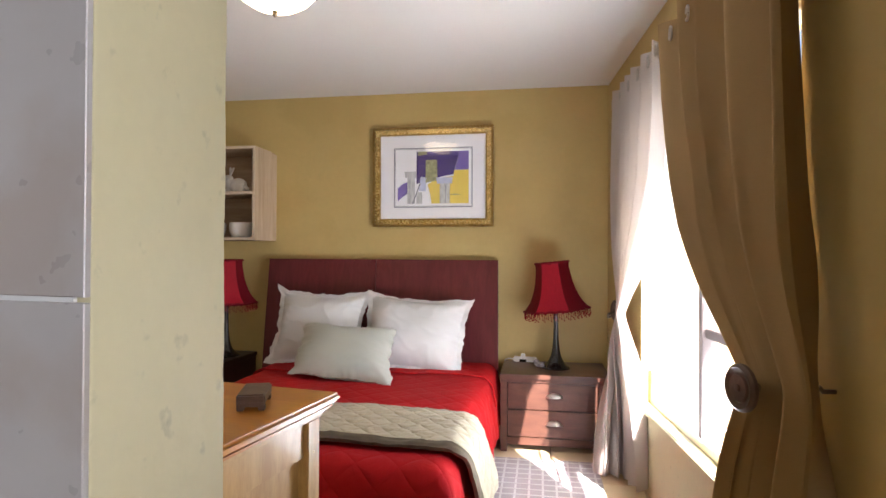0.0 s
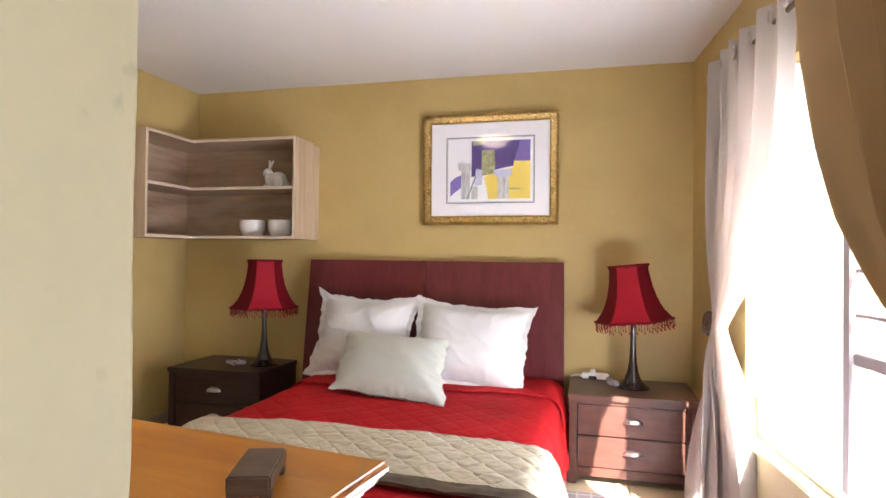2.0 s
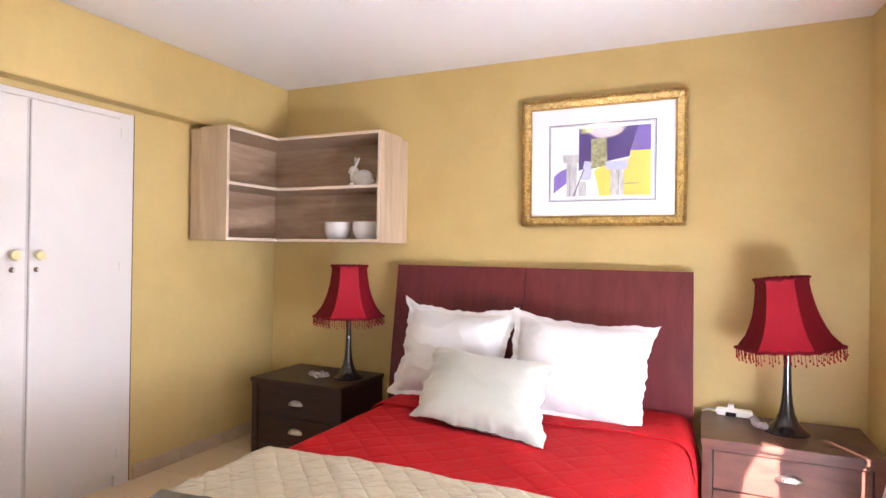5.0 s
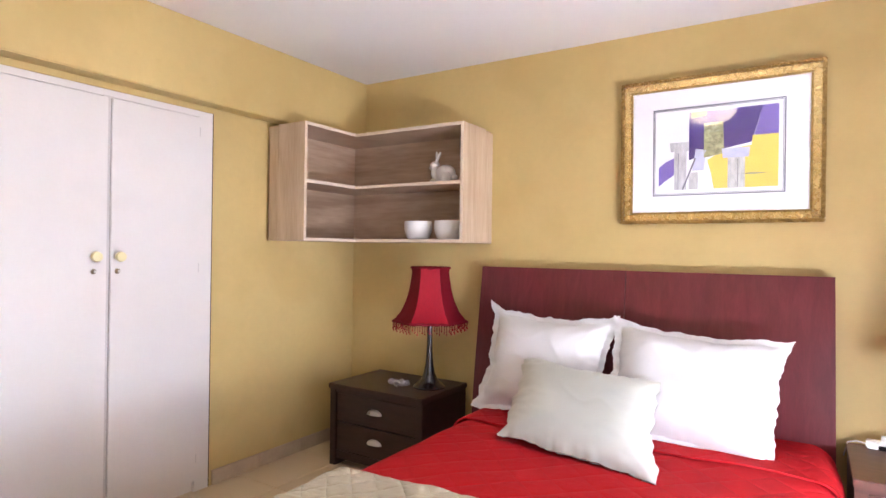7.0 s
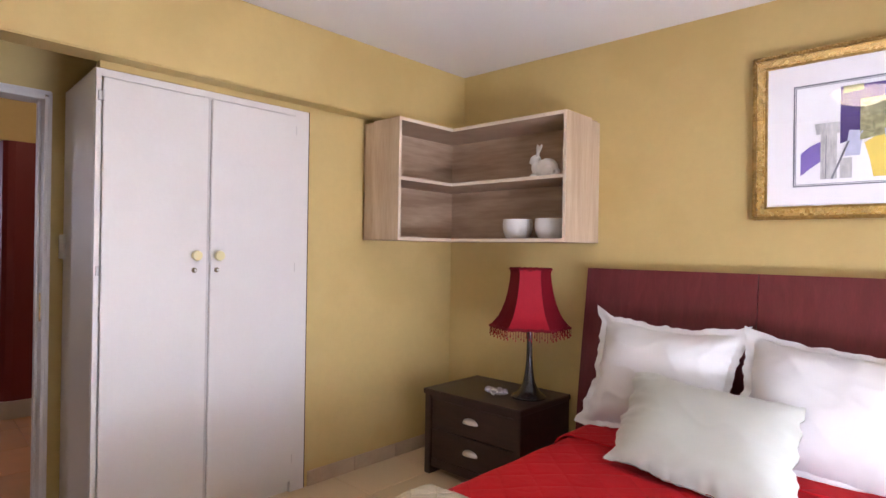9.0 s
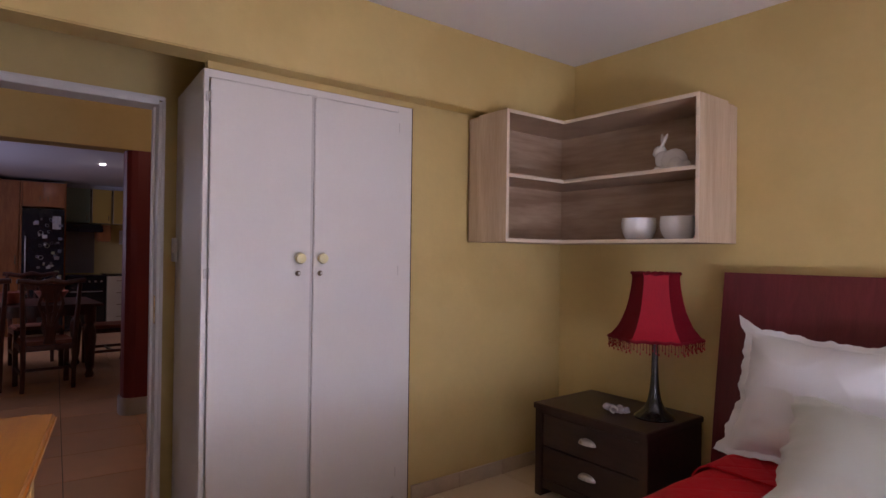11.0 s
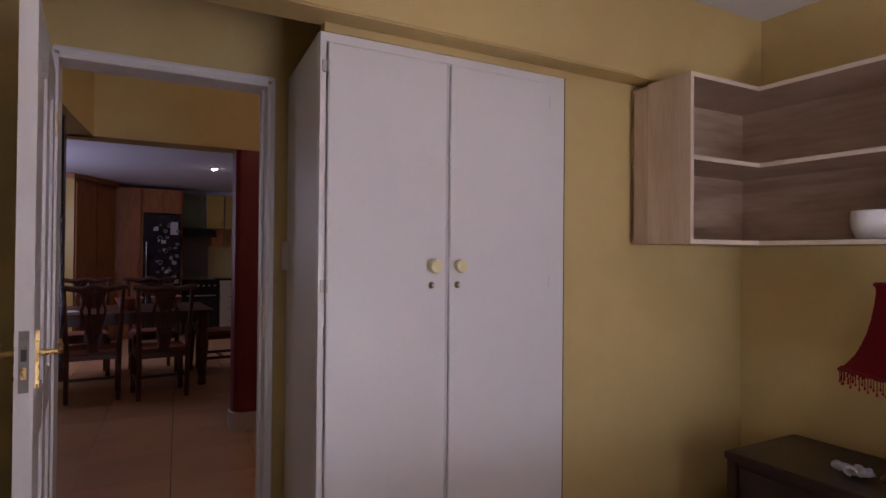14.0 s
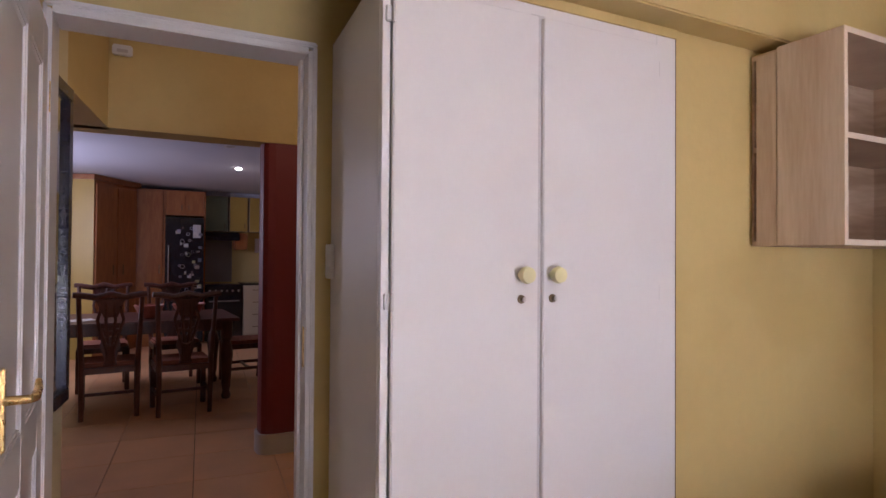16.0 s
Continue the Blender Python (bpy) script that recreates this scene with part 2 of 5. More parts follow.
M = dict(
    wornplate=mat("tarnished_steel", (0.20, 0.18, 0.155), 0.45, metal=0.8, vary=0.2, scale=20, stain=(0.10, 0.07, 0.05), stain_amount=0.8, stain_scale=40, stain_from=0.55),
    wall=mat("mustard_wall_paint", (0.56, 0.42, 0.165), 0.62, vary=0.07, scale=1.3, fine=25, bump=0.7, bump_scale=9, bump_dist=0.004, stain=(0.49, 0.355, 0.125), stain_amount=0.5, stain_from=0.5),
    pale=mat("scuffed_pale_yellow_plaster", (0.63, 0.57, 0.37), 0.6, vary=0.05, scale=2, bump=0.9, bump_scale=11, bump_dist=0.004, stain=(0.33, 0.32, 0.22), stain_amount=0.7, stain_scale=26, stain_from=0.64),
    ceiling=mat("white_ceiling_paint", (0.80, 0.79, 0.78), 0.8, vary=0.03, scale=1.0, bump=0.25, bump_scale=30),
    # kitchen ceiling tone, darker and bluer than the other ceilings
    kceiling=mat("blue_grey_ceiling", (0.60, 0.61, 0.70), 0.8, vary=0.03, scale=1.0, bump=0.2, bump_scale=30),
    white=mat("white_gloss_wood_paint", (0.70, 0.672, 0.655), 0.38, vary=0.03, scale=2, bump=0.12, bump_scale=40, stain=(0.66, 0.62, 0.60), stain_amount=0.4),
    whiteedge=mat("greyed_white_paint", (0.55, 0.52, 0.51), 0.45, vary=0.05),
    # near-black standing for the shade inside gaps and holes
    gap_shade=mat("dark_gap_shade", (0.03, 0.025, 0.02), 0.9),
    knob=mat("cream_knob_plastic", (0.72, 0.66, 0.36), 0.3, vary=0.03),
    brass=mat("worn_brass", (0.78, 0.55, 0.22), 0.28, metal=1, vary=0.1),
    steel=mat("brushed_steel", (0.62, 0.60, 0.57), 0.3, metal=1, vary=0.1),
    tile=mat("cream_floor_tile", (0.60, 0.47, 0.30), 0.34, vary=0.03, scale=2, fine=5, per_object=0.04),
    terratile=mat("buff_hall_tile", (0.64, 0.35, 0.175), 0.33, vary=0.12, scale=3, fine=7, per_object=0.07),
    grout=mat("grout", (0.12, 0.09, 0.06), 0.9, vary=0.1),
    wgrout=mat("white_grout", (0.68, 0.68, 0.68), 0.9, vary=0.1),
    walltile=mat("grey_wall_tile", (0.45, 0.42, 0.415), 0.3, vary=0.06, scale=6, fine=20, stain=(0.36, 0.29, 0.25), stain_amount=0.55, stain_scale=5, stain_from=0.5),
    skirt=mat("sandstone_skirting_tile", (0.50, 0.39, 0.27), 0.5, vary=0.15, scale=8, per_object=0.06),
    burgundy=mat("burgundy_wall_paint", (0.18, 0.019, 0.022), 0.5, vary=0.06, bump=0.1),
    mahog=wood("mahogany_stain", (0.092, 0.009, 0.012), (0.13, 0.016, 0.021), 5, (4, 4, 0.6), 0.36, 0.15, 0.06),
    # two browns for the same bedside table; the corner one is much darker
    darkwood=wood("very_dark_brown_wood", (0.022, 0.009, 0.007), (0.036, 0.015, 0.011), 6, (1, 5, 5), 0.42, 0.12, 0.06),
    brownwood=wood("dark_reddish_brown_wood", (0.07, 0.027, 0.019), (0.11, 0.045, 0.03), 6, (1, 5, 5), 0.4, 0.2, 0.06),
    black=mat("black_lacquer", (0.012, 0.010, 0.010), 0.22, vary=0.2, coat=0.3),
    oak=wood("sonoma_oak_board", (0.30, 0.19, 0.115), (0.56, 0.41, 0.28), 1.0, (0.55, 0.55, 5), 0.6, 0, 0.1),
    oakend=wood("sonoma_oak_side", (0.45, 0.325, 0.21), (0.60, 0.47, 0.335), 2.2, (5, 5, 0.5), 0.6, 0, 0.1),
    oakedge=mat("pale_oak_edging", (0.66, 0.55, 0.42), 0.55, vary=0.06),
    pine=wood("varnished_pine", (0.50, 0.185, 0.018), (0.64, 0.265, 0.032), 3, (0.7, 5, 5), 0.3, 0.08, 0.04),
    pineside=wood("pale_pine_panel", (0.50, 0.285, 0.085), (0.66, 0.42, 0.155), 5, (5, 5, 1), 0.45, 0.1, 0.1),
    turned=wood("turned_walnut", (0.15, 0.058, 0.018), (0.30, 0.125, 0.04), 12, (1, 1, 3), 0.25, 0.5, 0.05),
    velvet=wood("honey_block", (0.48, 0.23, 0.045), (0.60, 0.32, 0.07), 8, (1, 1, 4), 0.5, 0.1, 0.1),
    red=quilt("red_quilted_cotton", (0.40, 0.004, 0.008), 0.17, 0.8, 0.004, 0.06, 0.0),
    throw=quilt("champagne_quilted_satin", (0.48, 0.43, 0.32), 0.115, 0.55, 0.008, 0.08, 0.1),
    hem=mat("brown_satin_binding", (0.085, 0.065, 0.042), 0.4, vary=0.35, scale=18, bump=0.5, bump_scale=25),
    linen=mat("white_cotton", (0.60, 0.595, 0.60), 0.85, vary=0.02, bump=0.3, bump_scale=7, bump_dist=0.007, sheen=0.2),
    satin=mat("pale_green_satin", (0.48, 0.50, 0.46), 0.5, vary=0.03, bump=0.25, bump_scale=5, bump_dist=0.006, sheen=0.3),
    # One satin in two reds: the lighter paints the panel that catches light.
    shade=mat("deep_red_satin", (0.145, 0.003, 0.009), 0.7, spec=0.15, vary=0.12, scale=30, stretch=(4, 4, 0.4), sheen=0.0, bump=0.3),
    shade_lit=mat("red_satin_lit_panel", (0.29, 0.005, 0.015), 0.6, spec=0.2, vary=0.10, scale=30, stretch=(4, 4, 0.4), sheen=0.0, bump=0.3),
    bead=mat("red_glass_beads", (0.30, 0.01, 0.015), 0.2, vary=0.2),
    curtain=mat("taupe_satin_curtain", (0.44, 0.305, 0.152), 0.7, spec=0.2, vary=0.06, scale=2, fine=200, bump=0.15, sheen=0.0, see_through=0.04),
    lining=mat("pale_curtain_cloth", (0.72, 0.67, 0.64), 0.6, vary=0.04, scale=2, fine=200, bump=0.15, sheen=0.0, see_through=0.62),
    net=mat("white_net_cloth", (0.88, 0.88, 0.89), 0.9, vary=0.04, scale=4, fine=250, bump=0.1, see_through=0.86),
    gold=mat("antique_gold_leaf", (0.72, 0.53, 0.23), 0.27, metal=0.9, vary=0.08, scale=14, bump=0.12, bump_scale=70),
    gold2=mat("dark_gilt_beading", (0.40, 0.26, 0.085), 0.32, metal=0.8, vary=0.3, scale=40, bump=0.3),
    card=mat("white_mount_card", (0.80, 0.76, 0.77), 0.8, vary=0.01),
    paper=mat("print_paper", (0.82, 0.79, 0.80), 0.8, vary=0.02),
    purple=mat("purple_ink", (0.07, 0.035, 0.19), 0.7, vary=0.15, scale=12),
    violet=mat("violet_ink", (0.20, 0.13, 0.44), 0.7, vary=0.1, scale=12),
    yellow=mat("yellow_ink", (0.75, 0.55, 0.10), 0.7, vary=0.08, scale=12),
    sketch=mat("grey_pencil_shading", (0.52, 0.50, 0.49), 0.8, vary=0.3, scale=25, stretch=(3, 1, 0.6)),
    olive=mat("olive_texture_ink", (0.34, 0.32, 0.17), 0.8, vary=0.6, scale=45),
    lilac=mat("pale_lilac_ink", (0.52, 0.52, 0.66), 0.8, vary=0.15, scale=20),
    line=mat("slate_line", (0.16, 0.16, 0.19), 0.7),
    china=mat("white_glazed_china", (0.78, 0.76, 0.74), 0.3, vary=0.02, coat=0.3, bump=0.25, bump_scale=60),
    plastic=mat("white_plastic", (0.75, 0.75, 0.74), 0.35, vary=0.02),
    greycloth=mat("grey_knitted_cloth", (0.34, 0.31, 0.33), 0.9, vary=0.3, scale=40, bump=0.6),
    tray=wood("dark_carved_wood", (0.065, 0.035, 0.025), (0.12, 0.07, 0.05), 10, (1, 5, 5), 0.35, 0.3, 0.2),
    rug=mat("grey_lilac_rug", (0.40, 0.37, 0.40), 0.95, vary=0.1, bump=0.6, fine=150),
    rugline=mat("pale_rug_stripe", (0.60, 0.58, 0.60), 0.95, vary=0.1, bump=0.6, fine=150),
    glass=glass_mat("window_glass"),
    # Window wood paled towards white, so the glare sits in its colour.
    framewood_glare=wood("window_wood_paled_for_glare", (0.80, 0.72, 0.55), (0.86, 0.80, 0.66), 5, (5, 5, 1), 0.4, 0.2, 0.08),
    bar=mat("burglar_bar_and_backlit_wood", (0.16, 0.13, 0.13), 0.45, metal=0.3),
    bowl=glowing("lit_alabaster_glass", (1.0, 0.82, 0.55), 0.95),
    spotglow=glowing("spot_lens", (1.0, 0.93, 0.85), 14.0),
    bronze=mat("aged_bronze", (0.20, 0.15, 0.09), 0.4, metal=0.9),
    outwall=mat("sunlit_ochre_render", (0.62, 0.47, 0.27), 0.9, vary=0.1, bump=0.3),
    paving=mat("pale_paving", (0.62, 0.60, 0.56), 0.9, vary=0.12),
    kwood=wood("cherry_cabinet_wood", (0.30, 0.10, 0.03), (0.40, 0.15, 0.048), 5, (5, 5, 1), 0.4, 0.2, 0.05),
    chairwood=wood("polished_dark_chair_wood", (0.055, 0.014, 0.008), (0.11, 0.03, 0.016), 8, (4, 4, 1), 0.42, 0.1, 0.05),
    seatcloth=mat("terracotta_seat_cloth", (0.26, 0.085, 0.045), 0.8, vary=0.12, scale=20),
    kyellow=mat("ochre_cabinet_paint", (0.50, 0.34, 0.08), 0.4, vary=0.05),
    kgreen=mat("sage_green_glass", (0.20, 0.26, 0.18), 0.2, vary=0.1),
    kcream=mat("cream_drawer_paint", (0.50, 0.42, 0.30), 0.45, vary=0.05),
    fridge=mat("dark_gloss_fridge", (0.018, 0.018, 0.022), 0.15, vary=0.1, coat=0.4),
    mirror=mat("silvered_mirror", (0.8, 0.82, 0.85), 0.03, metal=1, vary=0.0),
    frameblue=mat("dark_blue_lacquer", (0.012, 0.012, 0.03), 0.25, vary=0.1, coat=0.3),
    splash=mat("grey_splashback_tile", (0.22, 0.22, 0.24), 0.3, vary=0.1, per_object=0.08),
    terracotta=mat("terracotta_glaze", (0.42, 0.12, 0.07), 0.3, vary=0.1, coat=0.3),
)


# ---- building helpers ----
def finish(name, bm, material, smooth=True, angle=40):
    me = bpy.data.meshes.new(name)
    bmesh.ops.recalc_face_normals(bm, faces=bm.faces)
    if smooth:
        for f in bm.faces:
            f.smooth = True
        for e in bm.edges:
            if len(e.link_faces) == 2 and e.calc_face_angle(0) > radians(angle):
                e.smooth = False
    bm.to_mesh(me)
    bm.free()
    me.materials.append(material)
    return new(name, me)


def part(name, bm, material, parent, label="", smooth=True, kind=""):
    ob = finish(name, bm, material, smooth)
    ob.parent = parent
    return tagged(ob, label, kind=kind)


def thing(name, x, y, z=0.0, rz=0.0, label="", category="", group="", kind=""):
    ob = new(name)
    ob.empty_display_size = 0.1
    ob.matrix_world = pose(x, y, z, 0, 0, rz)
    return tagged(ob, label, category, group, kind)


def solo(name, bm, material, m=None, label="", category="", group="", kind="", smooth=True):
    ob = finish(name, bm, material, smooth)
    if m is not None:
        ob.matrix_world = m
    return tagged(ob, label, category, group, kind)


def box(x0, x1, y0, y1, z0, z1, bevel=0.0, bm=None, seg=2):
    fresh = bmesh.new()
    bmesh.ops.create_cube(fresh, size=1)
    for v in fresh.verts:
        v.co = Vector((x0 + (v.co.x + 0.5) * (x1 - x0), y0 + (v.co.y + 0.5) * (y1 - y0), z0 + (v.co.z + 0.5) * (z1 - z0)))
    if bevel:
        bmesh.ops.bevel(fresh, geom=list(fresh.edges), offset=bevel, segments=seg, affect="EDGES")
    return merge(bm, fresh)


def merge(bm, fresh):
    if bm is None:
        return fresh
    me = bpy.data.meshes.new("tmp")
    fresh.to_mesh(me)
    fresh.free()
    bm.from_mesh(me)
    bpy.data.meshes.remove(me)
    return bm


def prism(points, z0, z1, bevel=0.0, bm=None):
    """An upright prism over a plan outline."""
    fresh = bmesh.new()
    lo = [fresh.verts.new((x, y, z0)) for x, y in points]
    hi = [fresh.verts.new((x, y, z1)) for x, y in points]
    fresh.faces.new(lo[::-1]), fresh.faces.new(hi)
    for i in range(len(points)):
        j = (i + 1) % len(points)
        fresh.faces.new((lo[i], lo[j], hi[j], hi[i]))
    if bevel:
        bmesh.ops.bevel(fresh, geom=list(fresh.edges), offset=bevel, segments=2, affect="EDGES")
    return merge(bm, fresh)


def lathe(profile, seg=32, bm=None, cx=0, cy=0, flute=0, depth=0.0, stretch=1.0):
    """A body of revolution about z from (radius, height) pairs."""
    fresh = bmesh.new()
    rings = []
    for r, z in profile:
        ring = []
        for i in range(seg):
            a = 2 * math.pi * i / seg
            rr = r * (1 + depth * math.cos(flute * a)) if flute else r
            ring.append(fresh.verts.new((cx + rr * math.cos(a), cy + rr * stretch * math.sin(a), z)))
        rings.append(ring)
    for a, b in zip(rings, rings[1:]):
        for i in range(seg):
            j = (i + 1) % seg
            fresh.faces.new((a[i], a[j], b[j], b[i]))
    for ring in (rings[0], rings[-1]):
        if (ring[0].co - ring[seg // 2].co).length > 1e-4:
            fresh.faces.new(ring)
    bmesh.ops.remove_doubles(fresh, verts=fresh.verts, dist=1e-6)
    return merge(bm, fresh)


def tube(points, radius, seg=10, bm=None, closed=False):
    """A round bar along points; radius a number or one for each point."""
    fresh = bmesh.new()
    pts = [Vector(p) for p in points]
    n = len(pts)
    rad = radius if isinstance(radius, (list, tuple)) else [radius] * n
    rings = []
    up = Vector((0, 0, 1))
    for i, p in enumerate(pts):
        d = (pts[(i + 1) % n] - pts[i - 1]) if closed else (pts[min(i + 1, n - 1)] - pts[max(i - 1, 0)])
        d.normalize()
        ref = up if abs(d.dot(up)) < 0.95 else Vector((1, 0, 0))
        a = d.cross(ref).normalized()
        b = d.cross(a)
        rings.append([fresh.verts.new(p + rad[i] * (a * math.cos(2 * math.pi * k / seg) + b * math.sin(2 * math.pi * k / seg))) for k in range(seg)])
    pairs = list(zip(rings, rings[1:])) + ([(rings[-1], rings[0])] if closed else [])
    for a, b in pairs:
        for k in range(seg):
            j = (k + 1) % seg
            fresh.faces.new((a[k], a[j], b[j], b[k]))
    if not closed:
        fresh.faces.new(rings[0]), fresh.faces.new(rings[-1])
    return merge(bm, fresh)


def sheet(f, nu, nv, thick=0.0, bm=None, uv=None):
    """A grid surface from f(u, v), u and v from 0 to 1; uv gives its cloth coordinates."""
    fresh = bmesh.new()
    lay = fresh.loops.layers.uv.new("UVMap")
    g = [[fresh.verts.new(f(i / nu, j / nv)) for j in range(nv + 1)] for i in range(nu + 1)]
    for i in range(nu):
        for j in range(nv):
            face = fresh.faces.new((g[i][j], g[i + 1][j], g[i + 1][j + 1], g[i][j + 1]))
            if uv:
                for lp, (a, b) in zip(face.loops, ((i, j), (i + 1, j), (i + 1, j + 1), (i, j + 1))):
                    lp[lay].uv = uv(a / nu, b / nv)
    if thick:
        fresh.normal_update()
        back = {v: fresh.verts.new(v.co - v.normal * thick) for v in list(fresh.verts)}
        for face in list(fresh.faces):
            copy = fresh.faces.new([back[v] for v in reversed(face.verts)])
            for lp, old in zip(copy.loops, reversed(face.loops)):
                lp[lay].uv = old[lay].uv
        for e in [e for e in fresh.edges if len(e.link_faces) == 1 and e.verts[0] in back]:
            a, b = e.verts
            fresh.faces.new((a, b, back[b], back[a]))
    return merge(bm, fresh)


def poly(points, bm=None, thick=0.001):
    """A thin flat shape in the x-z plane, its face towards -y, from (x, z) pairs."""
    fresh = bmesh.new()
    a = [fresh.verts.new((x, -thick, z)) for x, z in points]
    b = [fresh.verts.new((x, 0, z)) for x, z in points]
    fresh.faces.new(a), fresh.faces.new(b[::-1])
    for i in range(len(points)):
        j = (i + 1) % len(points)
        fresh.faces.new((a[i], a[j], b[j], b[i]))
    return merge(bm, fresh)


def wnoise(x, y, z=0.0, s=1.0):
    return noise.noise(Vector((x * s, y * s, z * s)))

# ---- structure ----
def wall(name, bm, material="wall", label="mustard yellow painted plaster wall", m=None):
    return solo(name, bm, M[material], m, label, "wall", "", "structure", smooth=False)


FLOOR = solo("floor", box(-12.6, 1.4, -1.6, 4.8, -0.12, -0.012), M["grout"], None, "tiled floor with dark narrow joints", "floor", "", "structure", smooth=False)
CEIL = 2.55
# Slab out of view, added to stop sun leaking in from above.
solo("roof_slab", prism([(-12.7, -1.7), (1.30, -1.7), (0.76, 4.95), (-12.7, 4.95)], 2.9, 3.0), M["grout"], None, "unseen dark slab added over the house to keep the sun out", "roof", "", "structure", smooth=False)
# Perimeter sheets, likewise unseen, that block light at the sides.
for a, b in ((box(-12.7, 1.4, -1.7, -1.58, 0, 2.95), "outer_wall_south"), (box(-12.7, -3.4, 4.81, 4.95, 0, 2.95), "outer_wall_north"), (box(-12.7, -12.61, -1.6, 4.8, 0, 2.95), "outer_wall_west")):
    solo(b, a, M["outwall"], None, "unseen rendered wall added to keep outdoor light out", "wall", "", "structure", smooth=False)
solo("ceiling", prism([(-3.76, -1.57), (1.22, -1.57), (0.70, 4.7), (-3.76, 4.7)], CEIL, CEIL + 0.1), M["ceiling"], None, "plain white painted plaster ceiling", "ceiling", "", "structure", smooth=False)
solo("hall_ceiling", box(-6.0, -3.75, -1.3, 4.5, 2.75, 2.85), M["ceiling"], None, "white hall ceiling", "ceiling", "", "structure", smooth=False)
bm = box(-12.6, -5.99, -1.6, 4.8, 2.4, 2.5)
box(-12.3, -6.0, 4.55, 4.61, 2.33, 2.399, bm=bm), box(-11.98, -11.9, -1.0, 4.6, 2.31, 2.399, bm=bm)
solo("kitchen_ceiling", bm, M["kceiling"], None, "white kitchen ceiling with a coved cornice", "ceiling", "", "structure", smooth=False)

wall("wall_north", box(-3.134, 0.95, 4.6, 4.8, 0, CEIL))
wall("wall_west_recess", box(-3.74, -3.135, 3.4, 4.8, 0, 2.76))
wall("wardrobe_head_filler", box(-3.172, -3.128, 2.34, 3.4, 2.101, 2.14))
wall("wall_west_upper_beam", box(-3.17, -3.022, 1.15, 4.598, 2.132, CEIL - 0.001, 0.006), label="mustard plaster beam above the wardrobe recess")
bm = box(-3.87, -3.741, 2.294, 4.8, 0, 2.76)
box(-3.87, -3.741, 1.15, 1.515, 0, 2.76, bm=bm), box(-3.87, -3.741, 1.515, 2.294, 2.08, 2.76, bm=bm)
wall("wall_west_door", bm)
PART = pose(-0.2885, 0.921, 0, 0, 0, -6.5)


def worn_partition():
    bm = prism([(-4.6, -0.246), (-0.3, -0.246), (-0.3, 0.0), (-4.6, 0.0)], 0, 2.76)
    outline = [(-0.3, -0.246)] + [(-0.012 + 0.0485 * k, -0.246 + 0.0 * k) for k in (0.0, 1.0)] + [(0.037 - 0.037 * k, -0.243 + 0.24 * k) for k in (0.0, 0.2, 0.4, 0.6, 0.8, 0.97, 1.0)] + [(-0.003, 0.0), (-0.3, 0.0)]

    def f(u, v):
        k = u * (len(outline) - 1)
        i = min(int(k), len(outline) - 2)
        x = outline[i][0] + (outline[i + 1][0] - outline[i][0]) * (k - i)
        y = outline[i][1] + (outline[i + 1][1] - outline[i][1]) * (k - i)
        z = v * 2.76
        if x > -0.05:
            x -= 0.0035 * abs(wnoise(y * 4, z, 3, 5)) + 0.002 * abs(wnoise(y, z, 8, 17)) + 0.002 * max(0, wnoise(y, z, 1, 40))
        return Vector((x, y, z))
    sheet(f, 40, 260, 0, bm)
    return bm


solo("partition_wall", worn_partition(), M["pale"], PART, "scuffed pale yellow plaster partition with a worn end", "wall", "", "structure")
wall("hall_side_beam", box(-5.6, -4.601, -0.26, 0, 2.125, 2.76), m=PART, label="yellow plaster beam over the hall opening")
wall("hall_cross_beam", box(-6.0, -5.78, 0.6, 4.55, 2.125, 2.76), label="yellow plaster beam over the kitchen opening")
wall("burgundy_pier", prism([(-5.99, 4.5), (-5.99, 2.52), (-5.965, 2.481), (-5.93, 2.468), (-5.862, 2.468), (-5.82, 2.476), (-5.793, 2.505), (-5.782, 2.55), (-5.782, 4.5)], 0, 2.124), "burgundy", "dark burgundy painted wall pier")
solo("pier_plinth", prism([(-6.0, 4.5), (-6.0, 2.51), (-5.975, 2.465), (-5.93, 2.45), (-5.855, 2.45), (-5.808, 2.46), (-5.777, 2.495), (-5.765, 2.55), (-5.765, 4.5)], 0, 0.135), M["whiteedge"], None, "off-white skirting round the burgundy pier", "skirting", "", "structure")
# added out of view to close the hall's right side
wall("hall_wall_north", box(-5.99, -3.96, 3.5, 3.65, 0, 2.76))
wall("kitchen_wall_west", box(-12.2, -11.98, -1.2, 4.75, 0, 2.5))
# The walls from here down are unseen, set only to close the rooms.
wall("kitchen_wall_north", box(-12.2, -5.99, 4.6, 4.75, 0, 2.5))
wall("kitchen_wall_south", box(-12.2, -4.75, -1.35, -1.2, 0, 2.5))
wall("hall_wall_south", box(-4.9, -4.75, -1.2, 1.1, 0, 2.5))
wall("entrance_wall_west", box(-2.4, -2.2, -1.45, 0.95, 0, CEIL))
wall("entrance_wall_south", box(-2.4, 1.4, -1.55, -1.4, 0, CEIL))

